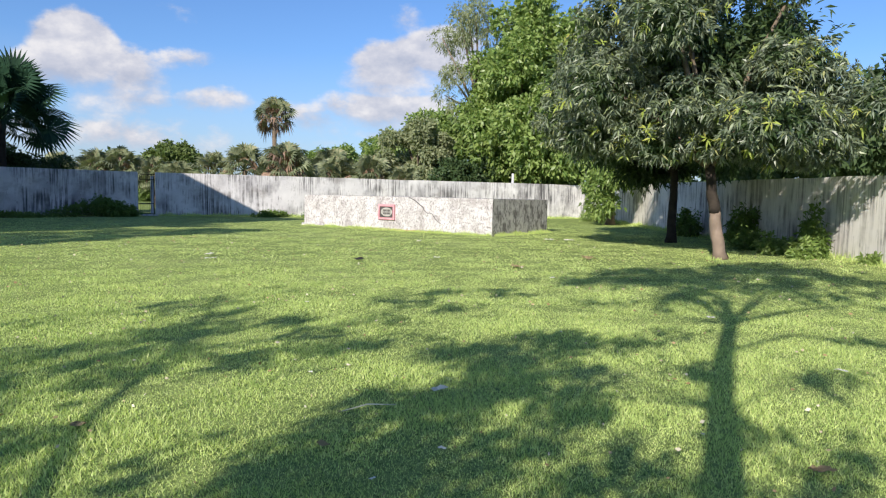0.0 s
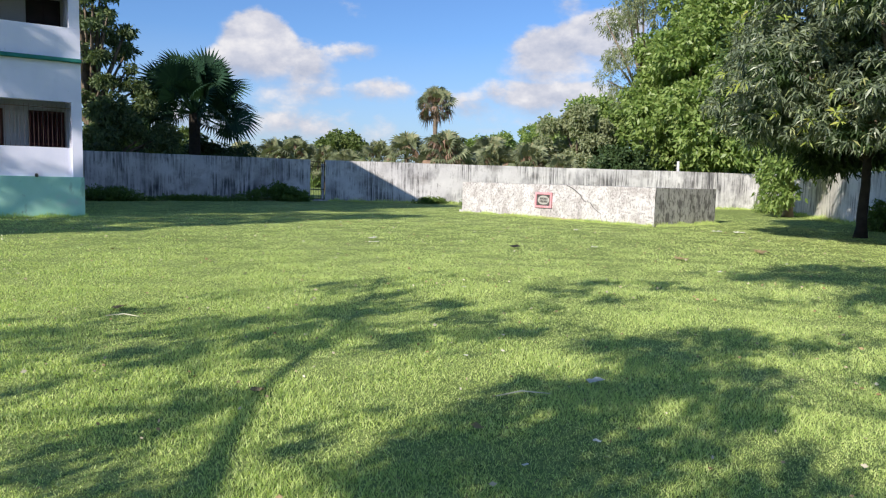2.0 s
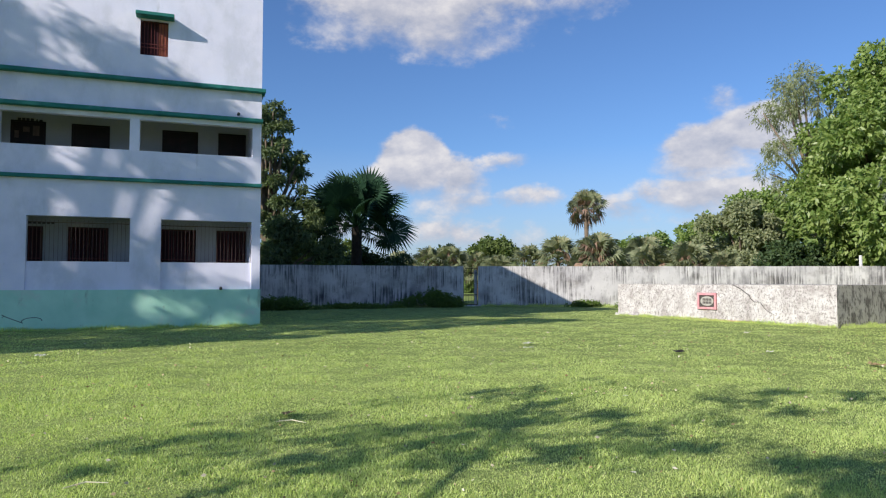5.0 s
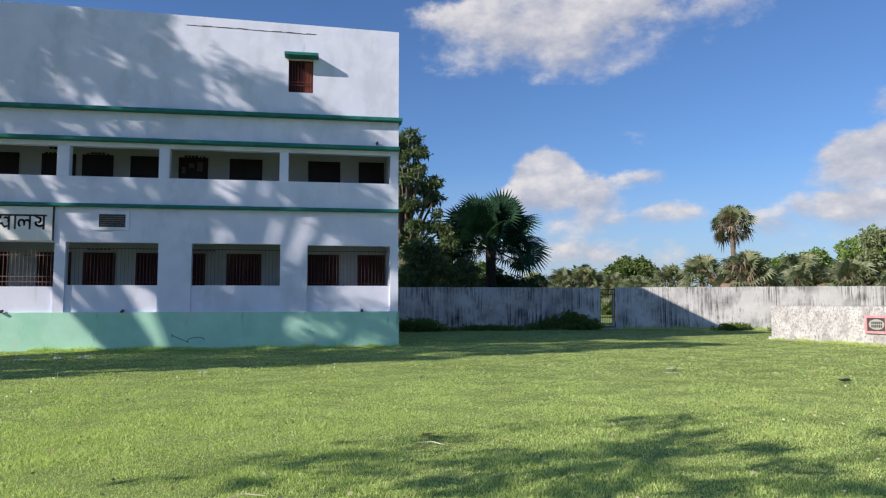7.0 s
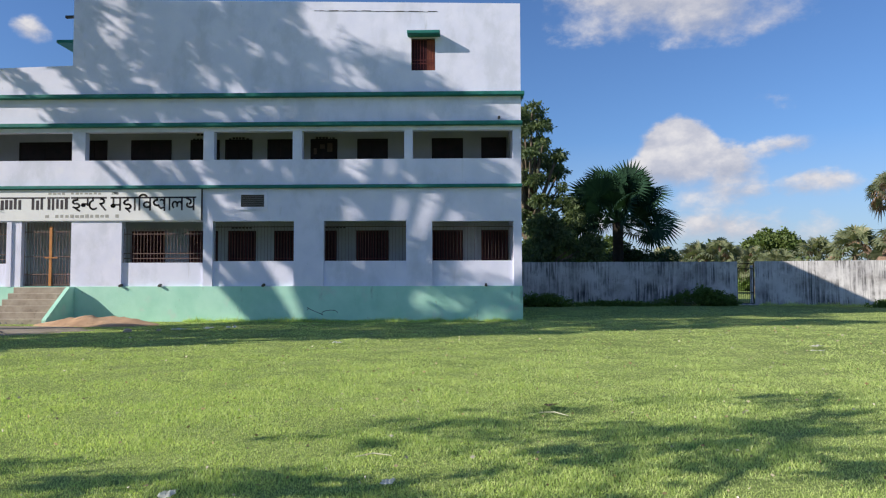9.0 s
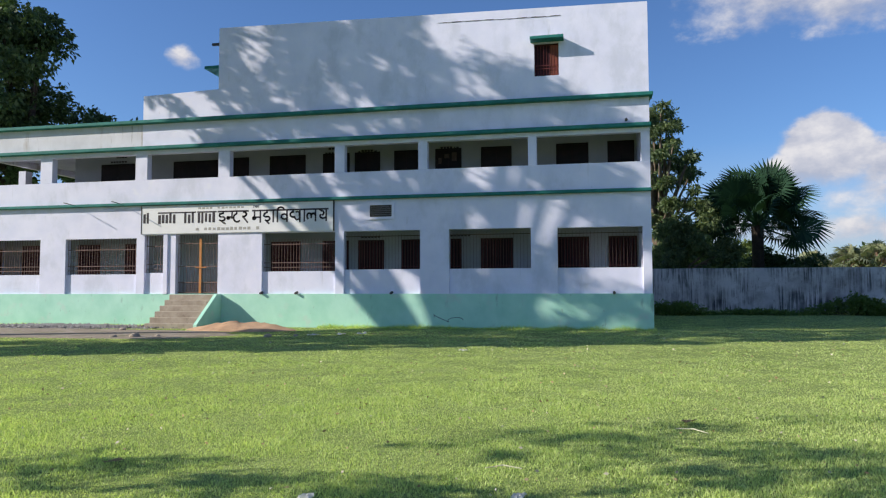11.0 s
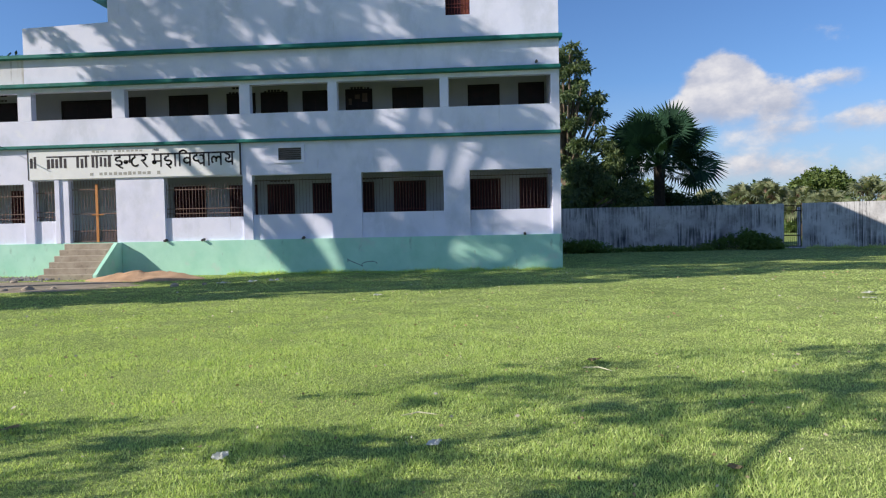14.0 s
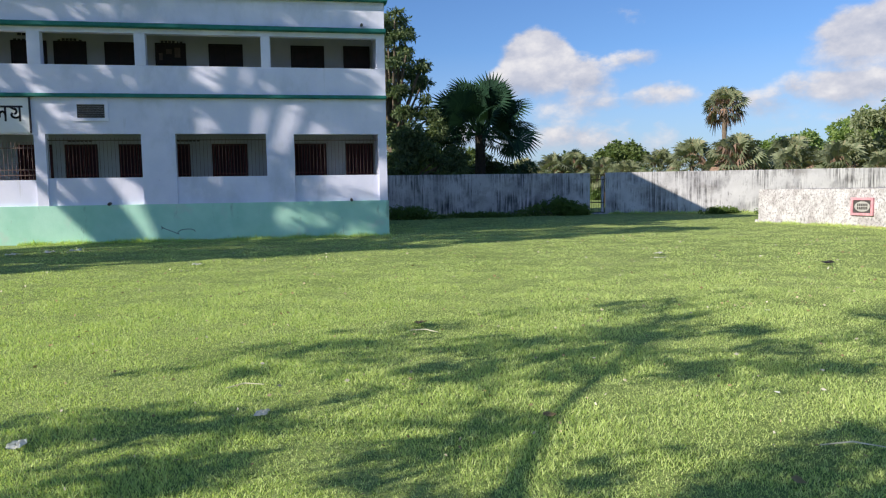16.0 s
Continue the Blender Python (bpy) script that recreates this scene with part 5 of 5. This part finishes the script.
def shade_tree():
    """The slim tree beside the walker: a straight stem, one bowed limb, flat sprays of leaves."""
    bx, by = -4.6, -1.9
    g = empty("tree", "spreading shade tree standing beside the lawn", "tree", (bx, by, 0))
    blobs, spread = [], random.Random(31)
    fork = Vector((bx + 0.1, by + 0.1, 7.4))
    limb = [up_sun(x, y, h) for x, y, h in ((0.75, 3.1, 3.6), (1.05, 3.75, 4.0), (1.4, 4.4, 4.4), (1.9, 5.1, 4.9), (2.5, 5.8, 5.4), (3.3, 6.8, 6.0), (4.9, 9.2, 7.0))]
    forks = [([(bx, by, 0), (bx + 0.04, by, 3.5), (bx - 0.04, by + 0.05, 5.6), tuple(fork), (bx - 0.1, by + 0.1, 8.6)], 0.16, 0.07),
             ([(bx, by, 2.2)] + limb, 0.058, 0.02)]
    for x, y, h in ((12.5, 6.1, 8.8), (11.8, 2.8, 8.5), (14.8, 4.6, 9.3)):
        e = Vector(up_sun(x, y, h))
        forks.append(([tuple(fork), tuple(fork.lerp(e, 0.5) + Vector((0, 0, 0.15))), tuple(e)], 0.06, 0.02))
    forks.append(([(bx, by, 6.6)] + [up_sun(x, y, h) for x, y, h in ((8.6, 2.6, 7.0), (8.6, 2.0, 7.1), (8.7, 1.4, 7.2))], 0.035, 0.012))
    for rows, stems in ((LIMB_CLUMPS, limb[2:]), (LOW_CLUMPS, limb[:3]), (MASS_CLUMPS, [(bx, by, 4.6), (bx, by, 5.4)]), (TOP_CLUMPS, [tuple(fork)])):
        for x, y, r, h in rows:
            r *= 1.25 if h > 8 else 1.12
            c = Vector(up_sun(x, y, h))
            a = min((Vector(q) for q in stems), key=lambda q: (q - c).length)
            forks.append(([tuple(a), tuple(a.lerp(c, 0.55) + Vector((0, 0, 0.15))), tuple(c)], 0.013, 0.006))
            for k in range(26 if h > 8 else 22 if rows is MASS_CLUMPS else 18):
                q = r * spread.uniform(0.12, 0.34)
                blobs.append((c.x + spread.gauss(0, 0.78) * r, c.y + spread.gauss(0, 0.62) * r, c.z + spread.gauss(0, 0.14) * r, q * 1.3, q * 0.8, q * 0.4))
    limbs(g, (bx, by), forks, M["bark"], 12)
    foliage("crown", blobs, 4400, 6, 0.18, M["dgreen"], g, 112, 0.4, 0.30, 0.1, outside)


shade_tree()


def facade_shade(low, high, count, seed):
    """Clumps of the tall trees before the school, told by where their shade lies on the plane of its front."""
    rng = random.Random(seed)
    out = []
    while len(out) < count:
        wx, wz = rng.uniform(-18.5, 19.0), rng.uniform(low, high)
        upper = 12.4 - 0.56 * (wx + 7.0) if wx > -7 else 15.0
        lower = 9.3 - 0.72 * (wx + 17.7) if wx < -6 else max(0.9 - 1.6 * (wx + 6.0), -5.5 - 0.9 * (wx + 2.0))
        if wz > upper - 0.35 or wz < lower:
            continue
        if wz < 0 and wx > 16.5:
            continue
        rim, deep = wz - lower, upper - wz
        p, q = 0.365 * wx, 0.887 * wz + 0.43 * wx
        gap = noise.noise((p * 0.95, q * 0.8, seed)) + 0.45 * noise.noise((p * 2.4, q * 2.2, seed + 7.0))
        limit = 0.34 if wz > 7 and deep < 3.2 else -0.02 if rim < 2.0 else 0.12 if wz > 7 else -0.12 if 0 < wz < 4 else -0.03 if wz > 0 else 0.42
        if gap > limit:
            continue
        d = (29.8 + wx) / 1.364 + rng.uniform(1.6, 4.6)
        r = rng.uniform(0.34, 0.62) * (0.8 if rim < 2.5 else 1.0)
        out.append((wx - 0.93 * d, YF - 0.365 * d, wz + d * math.tan(SUN_EL), r, r, r * 0.75))
    return out


tree("tall shade tree in front of the school", (-29.5, 15.0), 11.0, facade_shade(0.0, 13.5, 210, 3), 4400, 9, 0.26, "dgreen", "bark", 114, 0.5, 0.36, r=0.4, twigs=26, shell=0.1)
tree("shade tree in front of the school", (-25.0, 9.0), 6.0, facade_shade(-17.5, 0.0, 300, 4), 5000, 9, 0.28, "dgreen", "bark", 116, 0.5, 0.36, r=0.35, twigs=20, shell=0.1)


# ---- weeds and bushes along the walls ----
def bush(label, x, y, rx, ry, h, n, mat, seed, size=0.15):
    g = empty("bush", label, "bush", (x, y, 0), "bushes along the walls")
    stems = bmesh.new()
    rng = random.Random(seed)
    blobs = []
    for _ in range(18):
        u, v = max(-0.95, min(0.95, rng.gauss(0, 0.42))), rng.uniform(-0.6, 0.6)
        q = h * (1 - 0.75 * abs(u)) * rng.uniform(0.65, 1.15)
        blobs.append((x + u * rx, y + v * ry, q * 0.5, rx * 0.22, ry * 0.45, q * 0.5))
    for b in blobs:
        tube(stems, [(0.2 * (b[0] - x), 0.2 * (b[1] - y), -0.02), (b[0] - x, b[1] - y, b[2])], [0.02, 0.006], 5)
    part("stems", stems, M["bark"], g)
    foliage("leaves", blobs, n, 8, size, M[mat], g, seed, 0.3, 0.4, 0.3)


for i, (x, y, rx, ry, h, n, m) in enumerate(((13.6, 39.3, 2.2, 0.8, 1.2, 1300, "weed"), (8.6, 38.9, 3.4, 0.7, 0.3, 600, "weed"), (4.6, 38.4, 2.8, 0.7, 0.8, 900, "weed"), (26.3, 35.6, 2.4, 0.6, 0.75, 700, "weed"), (22.8, 36.9, 1.8, 0.5, 0.4, 300, "weed"),
                                            (22.8, 8.4, 1.0, 0.4, 0.6, 260, "weed"), (21.4, 7.3, 0.6, 0.4, 0.6, 180, "green"), (20.3, 6.1, 0.5, 0.35, 0.6, 180, "green"), (20.9, 6.0, 0.4, 0.35, 1.0, 220, "weed"), (21.7, 6.3, 0.4, 0.3, 1.7, 240, "weed"),
                                            (25.2, 9.6, 1.0, 0.6, 1.5, 400, "weed"), (28.5, 13.2, 0.8, 0.6, 1.3, 300, "weed"), (20.0, 4.4, 0.4, 0.25, 0.25, 60, "green"), (22.0, 7.0, 0.8, 0.4, 0.5, 200, "green"), (40.0, 25.0, 1.5, 0.8, 1.2, 300, "green"))):
    bush("low leafy weeds growing along the boundary wall", x, y, rx, ry, h, n, m, 200 + i)
bush("leafy yellow green bush beyond the open iron gate", 36.0, 87.0, 3.6, 1.8, 2.8, 2400, "green", 230, 0.2)


# ---- heaps and bare earth by the entrance ----
def mound(name, label, category, cx, cy, rx, ry, h, mat, seed, kind=""):
    bm = bmesh.new()
    nr, ns = 14, 56
    rings = []
    for i in range(nr + 1):
        ring = []
        for k in range(ns):
            a = 2 * math.pi * k / ns
            q = i / nr
            w = 1 + 0.18 * noise.noise((math.cos(a) * 2 + seed, math.sin(a) * 2, 1.0))
            x, y = q * w * rx * math.cos(a), q * w * ry * math.sin(a)
            ring.append(bm.verts.new((x, y, -0.03 if i == nr else h * (1 - q * q) ** 1.3 * (1 + 0.5 * noise.noise((x * 1.5, y * 1.5, seed)) + 0.22 * noise.noise((x * 5.0, y * 5.0, seed))) + 0.012)))
        rings.append(ring)
    for a, b in zip(rings, rings[1:]):
        for k in range(ns):
            bm.faces.new((a[k], b[k], b[(k + 1) % ns], a[(k + 1) % ns]))
    bm.faces.new(rings[0])
    for f in bm.faces:
        f.smooth = True
    ob = part(name, bm, M[mat])
    ob.location = (cx, cy, 0)
    return tagged(ob, label, category, kind=kind)


mound("soil_mound", "low heap of red brown soil beside the steps", "soil heap", -12.2, 23.0, 2.2, 0.9, 0.27, "soil", 2.0)
mound("dirt_patch", "bare grey dirt track in front of the school", "bare ground", -19.0, 20.6, 8.5, 2.4, 0.02, "dirt", 5.0, "structure")
mound("gravel_bed", "low spread of grey gravel along the plinth", "gravel", -20.0, 23.6, 4.6, 0.85, 0.12, "gravel", 7.0)


def pebbles():
    rng = np.random.default_rng(4)
    n = 1500
    x, y = rng.normal(-20.0, 2.2, n), rng.normal(23.5, 0.5, n)
    s = rng.uniform(0.02, 0.06, n)
    V, F = [], []
    for i in range(n):
        o = np.array([x[i], min(y[i], 24.9), 0.06])
        q = [o + s[i] * (rng.normal(size=3) * 0.25 + d) for d in np.array([(1, 0, 0), (0, 1, 0), (-1, 0, 0), (0, -1, 0), (0, 0, 1), (0, 0, -1)], float)]
        b = len(V)
        V += q
        F += [(b, b + 1, b + 4), (b + 1, b + 2, b + 4), (b + 2, b + 3, b + 4), (b + 3, b, b + 4)]
    tagged(quick_mesh("loose_stones", V, F, M["gravel"]), "scattered loose grey stones", "stones", kind="stuff")


pebbles()


# red house far off beyond the school
def red_house():
    g = empty("red_house", "red painted house with a blue upper strip seen past the school", "house", (-46.0, 44.0, 0))
    part("wall", boxes((-4, 2.6, 0, 5, 0, 6.2)), M["red_wall"], g)
    part("roof", soft_box(-4.2, 2.8, -0.2, 5.2, 6.2, 6.5), M["blue"], g, "blue roof edge")
    part("ledge", soft_box(-4.1, 2.7, -0.25, -0.002, 3.2, 3.35), M["old_white"], g)
    w = part("window", boxes((1.2, 2.2, -0.05, -0.004, 1.2, 2.4)), M["dark"], g)
    part("window_frame", boxes((1.1, 2.3, -0.07, -0.052, 2.4, 2.5), (1.1, 2.3, -0.07, -0.052, 1.1, 1.2)), M["old_white"], w)
    w = part("window", boxes((1.2, 2.2, -0.05, -0.004, 4.2, 5.4)), M["dark"], g)
    part("window_frame", boxes((1.1, 2.3, -0.07, -0.052, 5.4, 5.5), (1.1, 2.3, -0.07, -0.052, 4.1, 4.2)), M["old_white"], w)


red_house()
# A pale tree trunk, drawn as a straight limewash-coloured pole.
tagged(part("pale_trunk", tube(bmesh.new(), [(40.6, 32.6, 0), (40.6, 32.6, 3.25)], [0.10, 0.09], 8), M["old_white"]), "pale tree trunk behind the boundary wall", "post")


# ---- litter on the lawn ----
def scrap(label, x, y, size, mat, seed, name="paper_scrap", category="litter"):
    rng = random.Random(seed)
    bm = bmesh.new()
    n = 4
    g = [[bm.verts.new(((i / n - 0.5) * size + rng.uniform(-1, 1) * size * 0.07, (j / n - 0.5) * size * 0.6 + rng.uniform(-1, 1) * size * 0.07, 0.02 + abs(rng.gauss(0, 1)) * size * 0.08)) for i in range(n + 1)] for j in range(n + 1)]
    for j in range(n):
        for i in range(n):
            bm.faces.new((g[j][i], g[j][i + 1], g[j + 1][i + 1], g[j + 1][i]))
    bmesh.ops.solidify(bm, geom=bm.faces[:], thickness=0.004)
    ob = part(name, bm, M[mat])
    ob.location, ob.rotation_euler[2] = (x, y, ground_height(x, y) + 0.02), rng.uniform(0, 6.28)
    return tagged(ob, label, category, "litter on the lawn")


for i, (x, y, s) in enumerate(((3.75, 3.61, 0.17), (2.89, 2.72, 0.06), (7.27, 14.22, 0.26), (3.31, 4.68, 0.05), (8.76, 3.64, 0.12), (10.68, 7.5, 0.12), (20.28, 14.52, 0.4), (20.7, 13.96, 0.4), (5.43, 7.82, 0.08), (2.31, 2.66, 0.05), (6.9, 1.64, 0.13), (-0.5, 5.02, 0.16), (-1.98, 4.72, 0.2), (-2.81, 16.05, 0.3), (7.76, 15.17, 0.35), (-7.6, 20.9, 0.5), (-8.3, 20.4, 0.5), (-7.0, 21.2, 0.4), (11.7, 11.6, 0.25), (15.5, 16.2, 0.3))):
    scrap("crumpled white scrap of paper or plastic on the grass", x, y, s * 0.82, "paper", 300 + i)
for i, (x, y, s) in enumerate(((9.82, 12.23, 0.25),)):
    scrap("dark crumpled scrap lying on the grass", x, y, s, "slate", 330 + i, "dark_scrap")
for i, (x, y, s) in enumerate(((11.73, 9.19, 0.3), (14.76, 9.32, 0.35), (4.23, 1.04, 0.14), (1.47, 4.55, 0.1), (-4.01, 5.38, 0.16), (2.41, 3.24, 0.08), (1.07, 8.09, 0.2))):
    scrap("dry brown fallen leaf on the grass", x, y, s, "dryleaf", 340 + i, "fallen_leaf", "fallen leaf")


def stone(x, y, s, seed):
    rng = random.Random(seed)
    bm = bmesh.new()
    bmesh.ops.create_icosphere(bm, subdivisions=2, radius=s)
    for v in bm.verts:
        v.co *= 1 + 0.35 * noise.noise(v.co / s * 1.3 + Vector((seed, 0, 0)))
        v.co.z *= 0.55
    ob = part("stone", bm, M["step"])
    ob.location, ob.rotation_euler[2] = (x, y, s * 0.3), rng.uniform(0, 6.28)
    tagged(ob, "pale rough stone lying before the school", "stone", "stones before the school")


for i, (x, y, s) in enumerate(((-13.7, 19.2, 0.16), (-14.3, 19.0, 0.11), (-13.1, 19.5, 0.09), (-9.6, 19.9, 0.13), (-8.9, 20.4, 0.08), (-16.4, 22.3, 0.12), (19.6, 3.6, 0.16))):
    stone(x, y, s, 40 + i)


def stick(x, y, ln, a, seed):
    g = tube(bmesh.new(), [(0, 0, 0.03), (ln * 0.5, 0.03, 0.045), (ln, -0.02, 0.03)], [0.004, 0.006, 0.003], 6)
    ob = part("stick", g, M["straw"])
    ob.location, ob.rotation_euler[2] = (x, y, 0.0), a
    tagged(ob, "thin pale dry stick lying on the grass", "stick", "litter on the lawn")


stick(2.9, 3.7, 0.4, -0.3, 1)
stick(-0.85, 5.8, 0.3, 0.2, 2)
stick(0.9, 7.75, 0.35, -0.5, 3)


def leaf_litter():
    rng = np.random.default_rng(6)
    n = 2300
    r, a = 2.3 + 22 * rng.random(n) ** 0.8, np.radians(rng.uniform(-55, 90, n))
    p = np.stack([np.sin(a) * r, np.cos(a) * r, np.full(n, 0.05)], 1)
    way = rng.normal(size=(n, 3)) * (1, 1, 0.25)
    L = rng.uniform(0.014, 0.042, n) * (1 + r * 0.04)
    v, f = leaf_blades(p, way, L, L * 0.6, 0.0, rng)
    tagged(quick_mesh("leaf_litter", v, f, M["dryleaf"]), "scattered small dry leaves on the lawn", "leaf litter", kind="stuff")


leaf_litter()


# ---- grass ----
def grass(name, n, r0, r1, h0, h1, w, power, seed, fade):
    """Blades over the lawn in front of the walker, thinning outwards."""
    rng = np.random.default_rng(seed)
    r = r0 + (r1 - r0) * rng.random(n) ** power
    a = np.radians(rng.uniform(-53, 84, n))
    x, y = np.sin(a) * r, np.cos(a) * r
    keep = (y < YF - 0.1) | (x > X1 + 0.1)
    ux, uy = x - 20.35, y - 17.25
    u, v = -0.1715 * ux + 0.985 * uy, 0.985 * ux + 0.1715 * uy
    keep &= ~((u > 0) & (u < 10.3) & (v > -0.02) & (v < 4.8))
    keep &= ~(((x + 19) / 8.0) ** 2 + ((y - 20.6) / 2.2) ** 2 < 1) & ~(((x + 12.2) / 2.0) ** 2 + ((y - 23) / 0.9) ** 2 < 1)
    # the run behind the trees: stay in front of the wall
    keep &= (y - 4.3) - 0.975 * (x - 20.8) > 0.2
    # thin in and out where the two sowings overlap
    keep &= rng.random(n) < np.clip((r1 - r) / (0.45 * r1), 0, 1) * np.clip((r - r0) / fade + 0.05, 0, 1)
    x, y, r = x[keep], y[keep], r[keep]
    n = len(x)
    tuft = 0.75 + 0.5 * np.sin(x * 2.3 + 1.7 * np.sin(y * 1.9)) * np.sin(y * 2.7 + np.sin(x * 3.1)) + 0.2 * rng.random(n)
    h = (h0 + (h1 - h0) * rng.random(n) ** 2) * np.clip(tuft, 0.5, 1.6)
    h *= 1.0 - 0.45 * ((r - r0) / (r1 - r0)) ** 2
    t = rng.uniform(0, 6.283, n)
    lean = h * rng.uniform(0.2, 1.0, n)
    la = rng.uniform(0, 6.283, n)
    ww = w * (1 + r / 9) * rng.uniform(0.7, 1.3, n)
    z = 0.012 * np.sin(x * 0.35 + 1.0) * np.sin(y * 0.3) * np.clip((np.hypot(x, y) - 2) / 8, 0, 1) - 0.004
    b0 = np.stack([x - np.cos(t) * ww, y - np.sin(t) * ww, z], 1)
    b1 = np.stack([x + np.cos(t) * ww, y + np.sin(t) * ww, z], 1)
    tip = np.stack([x + np.cos(la) * lean, y + np.sin(la) * lean, z + h], 1)
    V = np.stack([b0, b1, tip], 1).reshape(-1, 3)
    tagged(quick_mesh(name, V, np.arange(3 * n).reshape(n, 3), M["blade"]), "short green lawn grass blades", "grass", kind="stuff")


grass("grass", 1050000, 2.1, 17.0, 0.016, 0.05, 0.0027, 0.95, 1, 0.05)
grass("grass_beyond", 680000, 7.5, 46.0, 0.014, 0.038, 0.004, 0.9, 2, 7.0)


def edge_grass(name, runs, per, seed, label):
    """Taller unmown grass along the feet of walls: runs of (x0, y0, x1, y1, spread, height)."""
    rng = np.random.default_rng(seed)
    V = []
    for x0, y0, x1, y1, s, h in runs:
        n = int(per * math.hypot(x1 - x0, y1 - y0))
        t = rng.random(n)
        q = np.abs(rng.normal(0, s, n))
        nx, ny = (y1 - y0), -(x1 - x0)
        k = math.hypot(nx, ny)
        nx, ny = nx / k, ny / k
        if nx * x0 + ny * y0 > 0:
            nx, ny = -nx, -ny
        clump = 0.45 + 0.55 * np.abs(np.sin(t * k * 1.7 + 2 * np.sin(t * k * 0.6)))
        x, y = x0 + (x1 - x0) * t + nx * q, y0 + (y1 - y0) * t + ny * q
        hh = h * rng.uniform(0.3, 1.1, n) * clump * np.exp(-q / (2.5 * s))
        a, b = rng.uniform(0, 6.283, n), rng.uniform(0, 6.283, n)
        w = rng.uniform(0.006, 0.013, n)
        le = hh * rng.uniform(0.1, 0.7, n)
        V.append(np.stack([np.stack([x - np.cos(a) * w, y - np.sin(a) * w, np.zeros(n)], 1), np.stack([x + np.cos(a) * w, y + np.sin(a) * w, np.zeros(n)], 1), np.stack([x + np.cos(b) * le, y + np.sin(b) * le, hh], 1)], 1).reshape(-1, 3))
    V = np.concatenate(V)
    tagged(quick_mesh(name, V, np.arange(len(V)).reshape(-1, 3), M["blade"]), label, "grass", kind="stuff")


edge_grass("wall_foot_grass", [(-10.0, 24.98, 2.4, 24.98, 0.12, 0.22), (2.5, 38.7, 16.0, 40.2, 0.3, 0.4), (17.2, 40.1, 45.0, 28.7, 0.25, 0.3), (18.6, 27.3, 20.32, 17.22, 0.15, 0.2), (20.4, 17.2, 25.0, 18.0, 0.15, 0.22),
                               (19.2, 2.9, 44.5, 27.2, 0.4, 0.4), (17.7, 7.2, 18.2, 7.6, 0.2, 0.18), (-26.4, 24.98, -17.0, 24.98, 0.08, 0.12)], 420, 12, "tall unmown grass along the feet of the walls")
